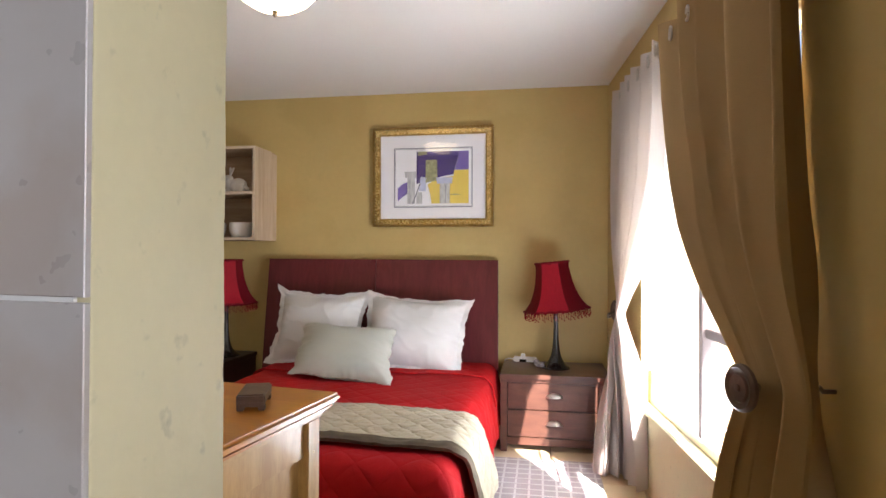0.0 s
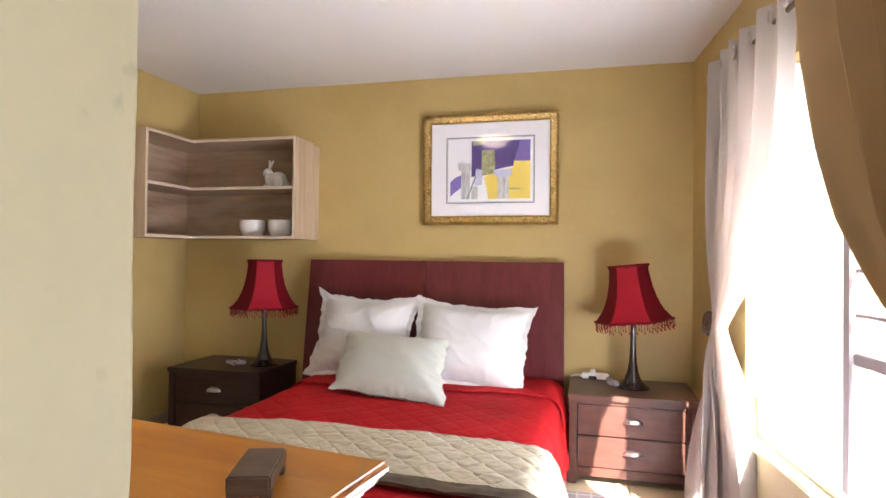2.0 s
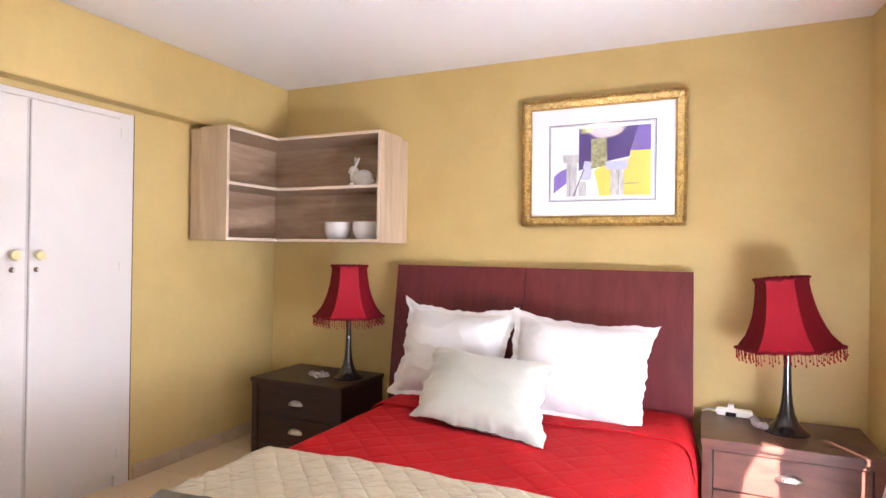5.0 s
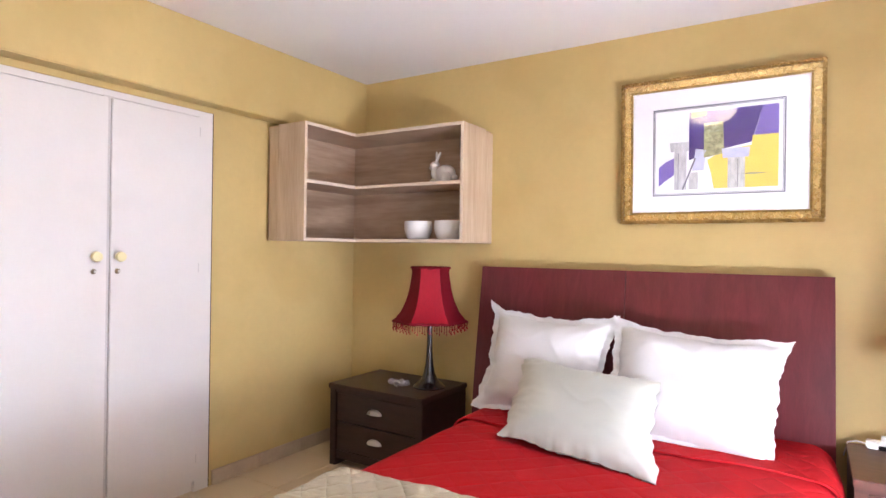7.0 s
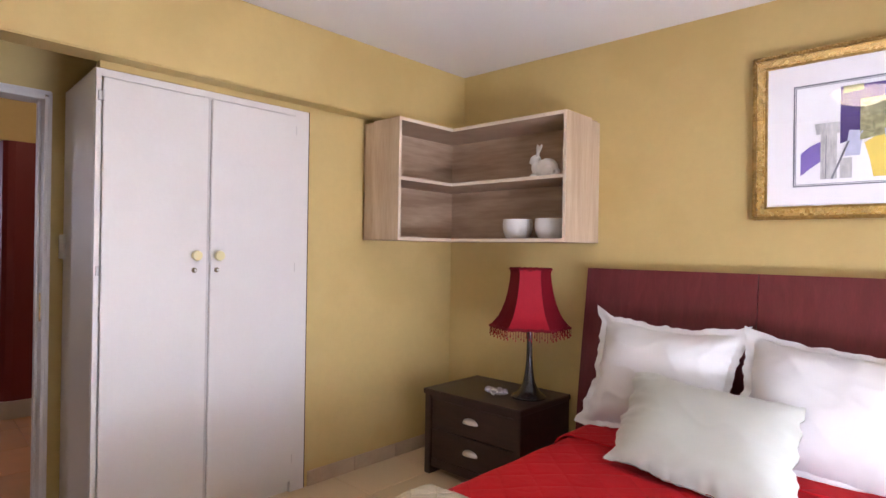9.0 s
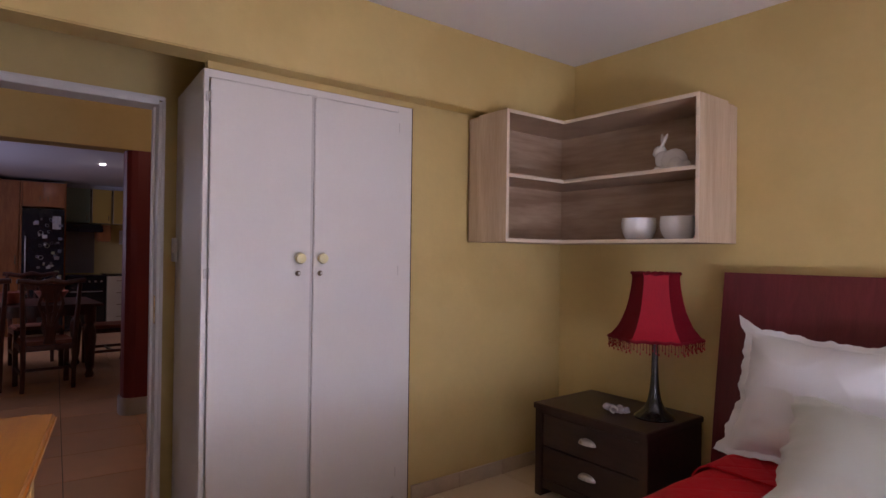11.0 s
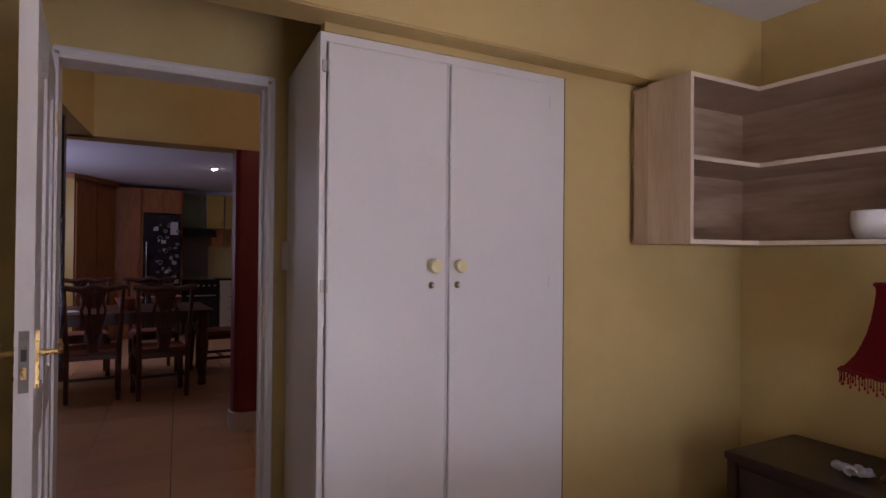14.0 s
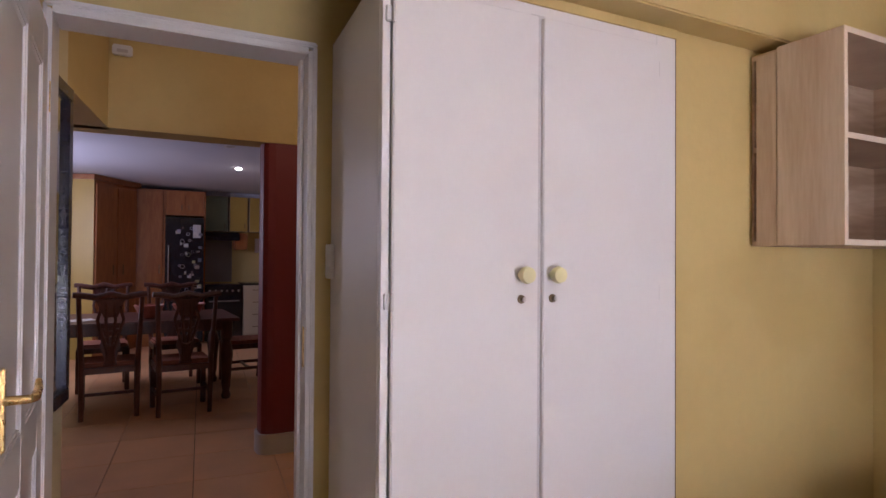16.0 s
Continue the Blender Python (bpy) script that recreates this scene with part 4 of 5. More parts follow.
def nightstand(x, material, label, group=""):
    g = thing("nightstand", x, 4.034, 0, 0, label, "bedside table", "bedside tables")
    w, d, h = 0.70, 0.50, 0.51
    part("top_board", box(-w / 2 - 0.005, w / 2 + 0.005, -0.012, d, h - 0.032, h, 0.004), material, g)
    for s in (-1, 1):
        part("side_panel", box(*sorted((s * w / 2, s * (w / 2 - 0.045))), 0.0, d - 0.01, 0.0, h - 0.032, 0.003), material, g)
    part("back_panel", box(-w / 2 + 0.045, w / 2 - 0.045, d - 0.025, d - 0.012, 0.06, h - 0.032), material, g)
    part("bottom_rail", box(-w / 2 + 0.045, w / 2 - 0.045, 0.012, 0.03, 0.045, 0.095, 0.002), material, g)
    part("top_rail", box(-w / 2 + 0.045, w / 2 - 0.045, 0.006, 0.03, h - 0.055, h - 0.032, 0.002), material, g)
    for z in (0.10, 0.279):
        dr = part("drawer", box(-w / 2 + 0.048, w / 2 - 0.048, 0.012, 0.40, z, z + 0.172, 0.003), material, g)
        bm = bmesh.new()

        def shell(u, v, z=z):
            a = math.pi * u
            return Vector((0.054 * v * math.cos(a), 0.011 - 0.024 * math.sqrt(max(0, 1 - v * v)), z + 0.082 + 0.030 * v * math.sin(a)))
        sheet(shell, 20, 8, 0.0015, bm)
        part("pull", bm, M["steel"], dr, "half-moon brushed steel pull")
    return g


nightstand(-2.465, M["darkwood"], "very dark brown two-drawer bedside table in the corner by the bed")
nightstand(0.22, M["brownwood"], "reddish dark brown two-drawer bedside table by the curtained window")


def table_lamp(x, y, z, rz, bright, label, lean=(0, 0)):
    g = thing("table_lamp", x, y, z, rz, label, "table lamp", "bedside lamps")
    tip = pose(0, 0, 0.43) @ pose(0, 0, 0, 0, 0, -rz) @ pose(0, 0, 0, lean[0], lean[1], 0) @ pose(0, 0, 0, 0, 0, rz) @ pose(0, 0, -0.43)
    foot = [(0.098, 0), (0.1, 0.006), (0.092, 0.014), (0.072, 0.028), (0.05, 0.052), (0.034, 0.09), (0.025, 0.14), (0.019, 0.21), (0.0165, 0.29), (0.016, 0.36), (0.018, 0.39), (0.012, 0.4), (0.012, 0.45), (0, 0.45)]
    part("base", lathe(foot, 36), M["black"], g, "black lacquered trumpet-shaped base")
    sh = part("shade_frame", tube([(0.105 * math.cos(radians(60 * i + 30)), 0.105 * math.sin(radians(60 * i + 30)), 0.725) for i in range(6)], 0.004, closed=True), M["shade"], g)
    levels = [(0.266, 0.40), (0.262, 0.412), (0.243, 0.432), (0.214, 0.462), (0.192, 0.50), (0.171, 0.545), (0.154, 0.60), (0.142, 0.66), (0.136, 0.705), (0.141, 0.735)]
    for i in range(6):
        a0, a1 = radians(60 * i), radians(60 * (i + 1))
        bm = bmesh.new()

        def f(u, v):
            k = v * (len(levels) - 1)
            j = min(int(k), len(levels) - 2)
            r = 0.84 * (levels[j][0] + (levels[j + 1][0] - levels[j][0]) * (k - j))
            zz = levels[j][1] + (levels[j + 1][1] - levels[j][1]) * (k - j)
            p0, p1 = Vector((math.cos(a0), math.sin(a0), 0)) * r, Vector((math.cos(a1), math.sin(a1), 0)) * r
            q = p0.lerp(p1, u)
            q = q * (1 + 0.05 * (1 - abs(2 * u - 1)) * (1 - v) * 0.5)
            return Vector((q.x, q.y, zz))
        # panel number bright gets the lit red, the rest the darker one
        part("shade_panel", sheet(f, 8, 18, 0.002), M["shade_lit"] if i == bright else M["shade"], g)
    for r, zz, t in ((0.228, 0.405, 0.008), (0.119, 0.733, 0.006)):
        pts = []
        for i in range(60):
            k = i / 10
            j = int(k) % 6
            p0 = Vector((math.cos(radians(60 * j)), math.sin(radians(60 * j)), 0)) * r
            p1 = Vector((math.cos(radians(60 * j + 60)), math.sin(radians(60 * j + 60)), 0)) * r
            q = p0.lerp(p1, k - int(k))
            pts.append((q.x, q.y, zz + 0.003 * math.sin(i * 2.3)))
        part("braid_trim", tube(pts, t, 8, closed=True), M["shade"], g)
    rnd = random.Random(5)
    fr, bd = bmesh.new(), bmesh.new()
    for i in range(96):
        k = i / 16
        j = int(k)
        p0 = Vector((math.cos(radians(60 * j)), math.sin(radians(60 * j)), 0)) * 0.228
        p1 = Vector((math.cos(radians(60 * j + 60)), math.sin(radians(60 * j + 60)), 0)) * 0.228
        q = p0.lerp(p1, k - j)
        ln = 0.026 + 0.02 * (i % 3) / 2 + rnd.random() * 0.006
        sx = rnd.uniform(-0.004, 0.004)
        box(q.x - 0.0012 + sx, q.x + 0.0012 + sx, q.y - 0.0012, q.y + 0.0012, 0.402 - ln, 0.402, bm=fr)
        lathe([(0.0, 0.402 - ln - 0.011), (0.0042, 0.402 - ln - 0.006), (0.0036, 0.402 - ln), (0, 0.402 - ln + 0.002)], 6, bd, q.x + sx, q.y)
        lathe([(0.0, 0.402 - ln * 0.5 - 0.004), (0.003, 0.402 - ln * 0.5), (0, 0.402 - ln * 0.5 + 0.004)], 5, bd, q.x + sx, q.y)
    part("fringe", fr, M["shade"], g, kind="stuff"), part("bead_fringe", bd, M["bead"], g, "hanging red glass bead fringe", kind="stuff")
    part("bulb", lathe([(0.012, 0.45), (0.014, 0.48), (0.03, 0.53), (0.028, 0.56), (0.0, 0.585)], 16), M["plastic"], g)
    for ob in g.children:
        if ob.name.split(".")[0] not in ("base", "bulb"):
            ob.matrix_local = tip


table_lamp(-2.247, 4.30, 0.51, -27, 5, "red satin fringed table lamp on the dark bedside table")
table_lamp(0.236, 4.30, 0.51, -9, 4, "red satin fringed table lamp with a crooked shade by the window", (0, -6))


# ---- picture ----
def picture():
    cx, cz = -0.6955, 1.891
    g = thing("framed_print", cx, 4.588, cz, 0, "gold-framed abstract print of columns in purple and yellow on white mount", "picture")
    g.matrix_world = pose(cx, 4.588, cz, 0.8, 0, -0.5)
    W2, H2 = 0.4735, 0.384
    for nm, inset, wid, y0, y1, mt, bv in (("outer_moulding", 0.0, 0.018, -0.038, -0.002, "gold2", 0.005), ("frame_moulding", 0.018, 0.034, -0.03, -0.002, "gold", 0.006), ("inner_moulding", 0.052, 0.010, -0.024, -0.002, "gold2", 0.003)):
        for a, b, c, d in ((-W2 + inset, W2 - inset, H2 - inset - wid, H2 - inset), (-W2 + inset, W2 - inset, -H2 + inset, -H2 + inset + wid),
                           (-W2 + inset, -W2 + inset + wid, -H2 + inset + wid, H2 - inset - wid), (W2 - inset - wid, W2 - inset, -H2 + inset + wid, H2 - inset - wid)):
            part(nm, box(a, b, y0, y1, c, d, bv), M[mt], g)
    bm = bmesh.new()
    for x in np.arange(-W2 + 0.012, W2 - 0.01, 0.024):
        for z in (-H2 + 0.009, H2 - 0.009):
            box(x, x + 0.015, -0.044, -0.036, z - 0.006, z + 0.006, 0.003, bm=bm, seg=1)
    for z in np.arange(-H2 + 0.02, H2 - 0.02, 0.024):
        for x in (-W2 + 0.009, W2 - 0.009):
            box(x - 0.006, x + 0.006, -0.044, -0.036, z, z + 0.015, 0.003, bm=bm, seg=1)
    part("beading", bm, M["gold2"], g, kind="stuff")
    part("mount_card", box(-W2 + 0.055, W2 - 0.055, -0.010, -0.006, -H2 + 0.055, H2 - 0.055), M["card"], g)
    ax0, ax1, az0, az1 = -0.306, 0.311, -0.235, 0.226
    bm = bmesh.new()
    for t0, wd in ((0.0, 0.006), (0.009, 0.0025)):
        a, b, c, d = ax0 + t0, ax1 - t0, az0 + t0, az1 - t0
        box(a, b, -0.0115, -0.010, c, c + wd, bm=bm), box(a, b, -0.0115, -0.010, d - wd, d, bm=bm)
        box(a, a + wd, -0.0115, -0.010, c + wd, d - wd, bm=bm), box(b - wd, b, -0.0115, -0.010, c + wd, d - wd, bm=bm)
    part("border_line", bm, M["line"], g)
    part("print_sheet", box(ax0 + 0.012, ax1 - 0.012, -0.0112, -0.010, az0 + 0.012, az1 - 0.012), M["paper"], g)

    def shape(nm, pts, mt, lvl):
        b = poly([(ax0 + 0.03 + x * 0.557, az0 + 0.03 + z * 0.401) for x, z in pts])
        bmesh.ops.transform(b, matrix=pose(0, -0.0115 - lvl * 0.0011, 0), verts=b.verts)
        part(nm, b, M[mt], g)
    shape("purple_field", [(0.27, 0.38), (0.27, 1.0), (0.88, 1.0), (0.79, 0.56), (0.56, 0.5), (0.36, 0.42)], "purple", 0)
    shape("violet_field", [(0.88, 1.0), (1.0, 1.0), (1.0, 0.64), (0.81, 0.64)], "violet", 0)
    shape("violet_arc", [(0.0, 0.05), (0.0, 0.30), (0.07, 0.38), (0.14, 0.42), (0.14, 0.20), (0.06, 0.12)], "violet", 0)
    shape("yellow_field", [(0.42, 0.36), (0.50, 0.43), (0.58, 0.47), (0.66, 0.5), (0.79, 0.52), (0.80, 0.64), (1.0, 0.64), (1.0, 0.0), (0.48, 0.0), (0.45, 0.2)], "yellow", 1)
    shape("white_arc", [(0.28, 0.3), (0.36, 0.42), (0.43, 0.36), (0.46, 0.2), (0.485, 0.0), (0.2, 0.0)], "paper", 2)
    shape("column_shaft", [(0.14, 0.0), (0.14, 0.5), (0.25, 0.5), (0.25, 0.0)], "sketch", 3)
    shape("column_capital", [(0.11, 0.5), (0.1, 0.62), (0.27, 0.62), (0.27, 0.5)], "sketch", 4)
    shape("column_shaft", [(0.60, 0.0), (0.60, 0.38), (0.74, 0.38), (0.74, 0.0)], "sketch", 3)
    shape("column_capital", [(0.56, 0.38), (0.55, 0.5), (0.78, 0.5), (0.77, 0.38)], "lilac", 4)
    shape("small_column", [(0.27, 0.0), (0.27, 0.22), (0.35, 0.22), (0.35, 0.0)], "sketch", 3)
    shape("lilac_patch", [(0.30, 0.24), (0.33, 0.52), (0.42, 0.50), (0.40, 0.24)], "lilac", 4)
    shape("olive_panel", [(0.40, 0.40), (0.40, 0.84), (0.56, 0.84), (0.57, 0.44)], "olive", 4)
    shape("olive_mark", [(0.29, 0.92), (0.29, 1.0), (0.42, 1.0), (0.42, 0.94)], "olive", 4)
    shape("pencil_stroke", [(0.21, 0.0), (0.32, 0.4), (0.335, 0.4), (0.225, 0.0)], "line", 5)
    shape("leaf_mark", [(0.72, 0.17), (0.8, 0.185), (0.92, 0.17), (0.8, 0.155)], "olive", 5)
    shape("fluting_line", [(0.175, 0.0), (0.175, 0.48), (0.18, 0.48), (0.18, 0.0)], "line", 5)
    shape("fluting_line", [(0.68, 0.0), (0.68, 0.36), (0.685, 0.36), (0.685, 0.0)], "line", 5)
    gl = part("glass", box(-W2 + 0.058, W2 - 0.058, -0.0215, -0.0195, -H2 + 0.058, H2 - 0.058), M["glass"], g)
    gl.visible_shadow = False


picture()


# ---- dresser with turned post ----
def dresser():
    g = thing("sideboard", -0.322, 1.478, 0, -8.8, "varnished pine sideboard with moulded top and pale panelled end", "sideboard")
    L, D, H = 1.77, 0.535, 0.98
    for nm, i, z0, z1, r in (("top_board", 0.0, H - 0.02, H, 0.007), ("top_moulding", 0.012, H - 0.034, H - 0.0195, 0.006), ("top_moulding", 0.028, H - 0.05, H - 0.034, 0.005)):
        part(nm, box(-L + i, -i, -D + i * 0.3, -i, z0, z1, r, seg=3), M["pine"] if i < 0.02 else M["pineside"], g)
    for px, py in ((-0.085, -0.085), (-0.085, -D + 0.02), (-L + 0.03, -0.085), (-L + 0.03, -D + 0.02)):
        part("corner_post", box(px, px + 0.05, py, py + 0.05, 0, H - 0.05, 0.003), M["pineside"], g)
    for sx in (-0.045, -L + 0.04):
        part("end_rail", box(sx - 0.02, sx, -D + 0.07, -0.085, H - 0.13, H - 0.05, 0.002), M["pineside"], g)
        part("end_rail", box(sx - 0.02, sx, -D + 0.07, -0.085, 0.12, 0.2, 0.002), M["pineside"], g)
        part("end_rail", box(sx - 0.02, sx, -D + 0.07, -0.085, 0.50, 0.55, 0.002), M["pineside"], g)
        part("end_panel", box(sx - 0.026, sx - 0.014, -D + 0.07, -0.085, 0.19, H - 0.12), M["pineside"], g)
    part("back_panel", box(-L + 0.08, -0.085, -0.07, -0.055, 0.1, H - 0.05), M["pineside"], g)
    part("front_panel", box(-L + 0.08, -0.085, -D + 0.03, -D + 0.045, 0.1, H - 0.05), M["pineside"], g)
    part("peg", lathe([(0.006, H - 0.125), (0.006, H - 0.12)], 8, cx=-0.04, cy=-0.06), M["brass"], g)
    px, py = -0.080, -0.44
    bm = lathe([(0.0, H), (0.024, H), (0.024, H + 0.008), (0.012, H + 0.014)], 24, cx=px, cy=py)
    for i in range(8):
        z0 = H - 0.011 + i * 0.0447
        part("turned_ball", lathe([(0.0, z0 - 0.001), (0.011, z0), (0.0195, z0 + 0.008), (0.0235, z0 + 0.02), (0.0215, z0 + 0.034), (0.012, z0 + 0.0455), (0, z0 + 0.0475)], 24, None, px, py), M["turned"], g)
    part("post_foot", bm, M["turned"], g)
    zb = H + 0.349
    part("post_collar", lathe([(0, zb - 0.008), (0.019, zb - 0.008), (0.021, zb - 0.002), (0.017, zb + 0.002), (0, zb + 0.002)], 24, cx=px, cy=py), M["turned"], g)
    part("post_block", lathe([(0, zb + 0.002), (0.030, zb + 0.002), (0.032, zb + 0.004), (0.032, zb + 0.064), (0.0305, zb + 0.073), (0.026, zb + 0.081), (0.017, zb + 0.087), (0, zb + 0.089)], 40, cx=px, cy=py), M["velvet"], g, "honey-coloured domed drum of the post")
    zb -= 0.005
    bm = lathe([(0, zb + 0.094), (0.018, zb + 0.094), (0.019, zb + 0.10), (0.012, zb + 0.104), (0.010, zb + 0.11), (0.019, zb + 0.118), (0.0235, zb + 0.134), (0.019, zb + 0.15), (0.008, zb + 0.162), (0, zb + 0.166)], 24, cx=px, cy=py)
    part("finial", bm, M["turned"], g, "turned ball finial")


dresser()
# carved footed tray on the sideboard
T = thing("carved_block", -0.494, 1.39, 0.98, -22, "small dark carved wooden footed block on the sideboard", "ornament")
T.matrix_world = pose(-0.462, 1.335, 0.98, 0, 0, 19)
part("block_top", box(-0.028, 0.028, -0.056, 0.056, 0.012, 0.034, 0.003), M["tray"], T)
for y in (-0.052, 0.036):
    for x in (-0.028, 0.014):
        part("foot", box(x, x + 0.014, y, y + 0.016, 0.0, 0.013, 0.002), M["tray"], T)
part("side_rim", box(-0.027, 0.027, -0.057, -0.05, 0.009, 0.02, 0.002), M["tray"], T)
solo("dark_oval_dish", lathe([(0, 0), (0.05, 0.0), (0.06, 0.006), (0.05, 0.008), (0, 0.006)], 28, stretch=0.5), M["black"], pose(-1.93, 1.60, 0.981, 0, 0, -6), "small dark oval dish on the sideboard", "dish")


# ---- curtains ----
def along(path, u):
    """A point at u along a plan line of (u, x, y) knots."""
    for (u0, x0, y0), (u1, x1, y1) in zip(path, path[1:]):
        if u <= u1 + 1e-9:
            k = (u - u0) / (u1 - u0)
            return Vector((x0 + (x1 - x0) * k, y0 + (y1 - y0) * k))
    return Vector(path[-1][1:])


def curtain(name, top, tie, hem, ztie, hem_z, nf, material, label, power, rings, depth=0.05, lead=None):
    """top, tie, hem: plan lines across the cloth at the rod, the tieback and the floor; it falls in nf folds."""
    g = thing(name, 0, 0, label=label, category="curtain", group="curtains at the window")
    g.matrix_world = WIN
    ztop = 2.275

    def centre(u, z):
        if z > ztie:
            t = ((ztop - z) / (ztop - ztie)) ** power
            if lead:
                t = np.interp(-z, [-q[0] for q in lead], [q[1] for q in lead])
            return along(top, u).lerp(along(tie, u), t)
        t = (ztie - z) / (ztie - hem_z)
        return along(tie, u).lerp(along(hem, u), math.sin(t * 1.57) ** 0.9)

    def f(u, v):
        z = ztop + (hem_z - ztop) * v
        c, d = centre(u, z), centre(min(u + 0.01, 1), z) - centre(max(u - 0.01, 0), z)
        d.normalize()
        pinch = math.exp(-((z - ztie) / 0.22) ** 2)
        amp = depth * (1 - 0.6 * pinch) * (0.85 + 0.35 * wnoise(u * 3, z * 0.4, 5))
        w = u + 0.035 * math.sin(u * 9.0 + 1.3) + 0.012 * wnoise(u * 2, z * 0.8, 7)
        ph = w * nf * 2 * math.pi
        q = math.sin(ph)
        below = max(0.0, min(1.0, (ztop - z) * 1.4))
        off = amp * (q + below * (0.14 * math.sin(2 * ph + 1.0 + 1.5 * z) + 0.08 * math.sin(3.3 * ph + 2.2 * math.sin(z * 2.1)))) 
        x = c.x - d.y * off + d.x * 0.12 * amp * math.sin(2 * ph)
        y = c.y + d.x * off + d.y * 0.12 * amp * math.sin(2 * ph)
        return Vector((min(x, -0.008), y, z + (0.012 * wnoise(u * 4, 0, 3) if v > 0.98 else 0)))
    part("cloth", sheet(f, 170, 90, 0.003), M[material], g)
    for i in range(rings):
        u = (i + 0.5) / rings
        c = along(top, u)
        pts = [(c.x - 0.045 + 0.004 * math.cos(a), c.y + 0.026 * math.cos(a), 2.205 + 0.026 * math.sin(a)) for a in [2 * math.pi * k / 20 for k in range(20)]]
        part("eyelet", tube(pts, 0.005, 8, closed=True), M["steel"], g, "round metal eyelet")
    return g


ROD = thing("curtain_rod", 0, 0, label="dark bronze curtain rod with small end caps", category="curtain rod")
ROD.matrix_world = WIN
bm = tube([(-0.085, -0.70, 2.205), (-0.085, -2.86, 2.205)], 0.011, 14)
part("rod", bm, M["bronze"], ROD)
for y in (-0.715, -2.87):
    k = lathe([(0, -0.012), (0.018, -0.012), (0.02, 0.0), (0.013, 0.012), (0, 0.014)], 18)
    bmesh.ops.transform(k, matrix=pose(-0.085, y, 2.205, 90, 0, 0), verts=k.verts)
    part("end_cap", k, M["bronze"], ROD)
for y in (-0.75, -1.85, -2.82):
    part("bracket", tube([(-0.085, y, 2.2), (-0.04, y, 2.19), (0.001, y, 2.19)], 0.007), M["bronze"], ROD)

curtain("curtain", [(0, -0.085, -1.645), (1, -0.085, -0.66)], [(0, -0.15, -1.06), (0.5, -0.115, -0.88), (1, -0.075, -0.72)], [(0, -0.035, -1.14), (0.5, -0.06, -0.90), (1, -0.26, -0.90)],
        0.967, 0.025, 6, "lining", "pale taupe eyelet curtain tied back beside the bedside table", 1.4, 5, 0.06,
        [(2.275, 0.0), (1.95, 0.03), (1.68, 0.10), (1.45, 0.28), (1.25, 0.52), (1.08, 0.82), (0.967, 1.0)])
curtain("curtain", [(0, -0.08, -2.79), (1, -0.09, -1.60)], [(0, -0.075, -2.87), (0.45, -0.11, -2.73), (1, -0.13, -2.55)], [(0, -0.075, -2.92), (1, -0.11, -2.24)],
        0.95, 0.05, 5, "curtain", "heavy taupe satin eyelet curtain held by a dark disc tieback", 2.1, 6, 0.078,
        [(2.275, 0.0), (1.925, 0.11), (1.66, 0.25), (1.41, 0.42), (1.2, 0.65), (1.04, 0.86), (0.95, 1.0)])

# Assumed net, added to keep the sun off the bedside table's right part.
NET = thing("net_curtain", 0, 0, label="white sheer net curtain hanging behind the pale curtain", category="curtain", group="curtains at the window")
NET.matrix_world = WIN
part("cloth", sheet(lambda u, v: Vector((0.012 + 0.010 * math.sin(u * 44) + 0.006 * math.sin(u * 17 + v * 3), -0.99 - u * (0.62 - 0.03 * math.sin(v * 3)), 2.07 - v * 1.42 + 0.03 * math.sin(u * 5))), 90, 30), M["net"], NET)


def tieback(x, y, z, r, m_extra, label):
    g = thing("curtain_tieback", 0, 0, label=label, category="curtain tieback", group="curtain tiebacks")
    g.matrix_world = WIN @ pose(x, y, z) @ m_extra
    k = lathe([(0, -0.012), (r * 0.8, -0.012), (r, -0.006), (r, 0.004), (r * 0.86, 0.012), (r * 0.78, 0.008), (r * 0.62, 0.006), (r * 0.56, 0.011), (r * 0.3, 0.009), (0, 0.008)], 40)
    part("disc", k, M["tray"], g, "turned dark wooden disc")
    part("stem", tube([(0, 0, -0.01), (0, 0, -0.05)], 0.012), M["bronze"], g)
    part("boss", lathe([(0, 0.008), (r * 0.16, 0.009), (r * 0.14, 0.014), (0, 0.016)], 20), M["tray"], g)


tieback(-0.19, -2.71, 0.945, 0.064, pose(0, 0, 0, 0, -90, 0) @ pose(0, 0, 0, 12, 0, 0), "dark turned wooden disc tieback holding the heavy curtain")
tieback(-0.085, -0.64, 0.95, 0.066, pose(0, 0, 0, 0, -90, 0) @ pose(0, 0, 0, 8, 0, 0), "dark turned wooden disc tieback by the bedside table")
B_ = thing("tieback_band", 0, 0, label="dark cloth band gathering the pale curtain", category="curtain tieback")
B_.matrix_world = WIN
part("band", tube([(-0.10, -0.66, 0.945), (-0.145, -0.74, 0.938), (-0.175, -0.88, 0.935), (-0.18, -0.95, 0.945)], 0.008, 8), M["hem"], B_)
H_ = thing("wall_hook", 0, 0, label="small dark wall hook beside the curtain", category="hook")
H_.matrix_world = WIN @ pose(0, -2.80, 0.96)
part("hook_body", tube([(0, 0, 0), (-0.03, 0, 0.0), (-0.04, 0, 0.012)], 0.006), M["bronze"], H_)


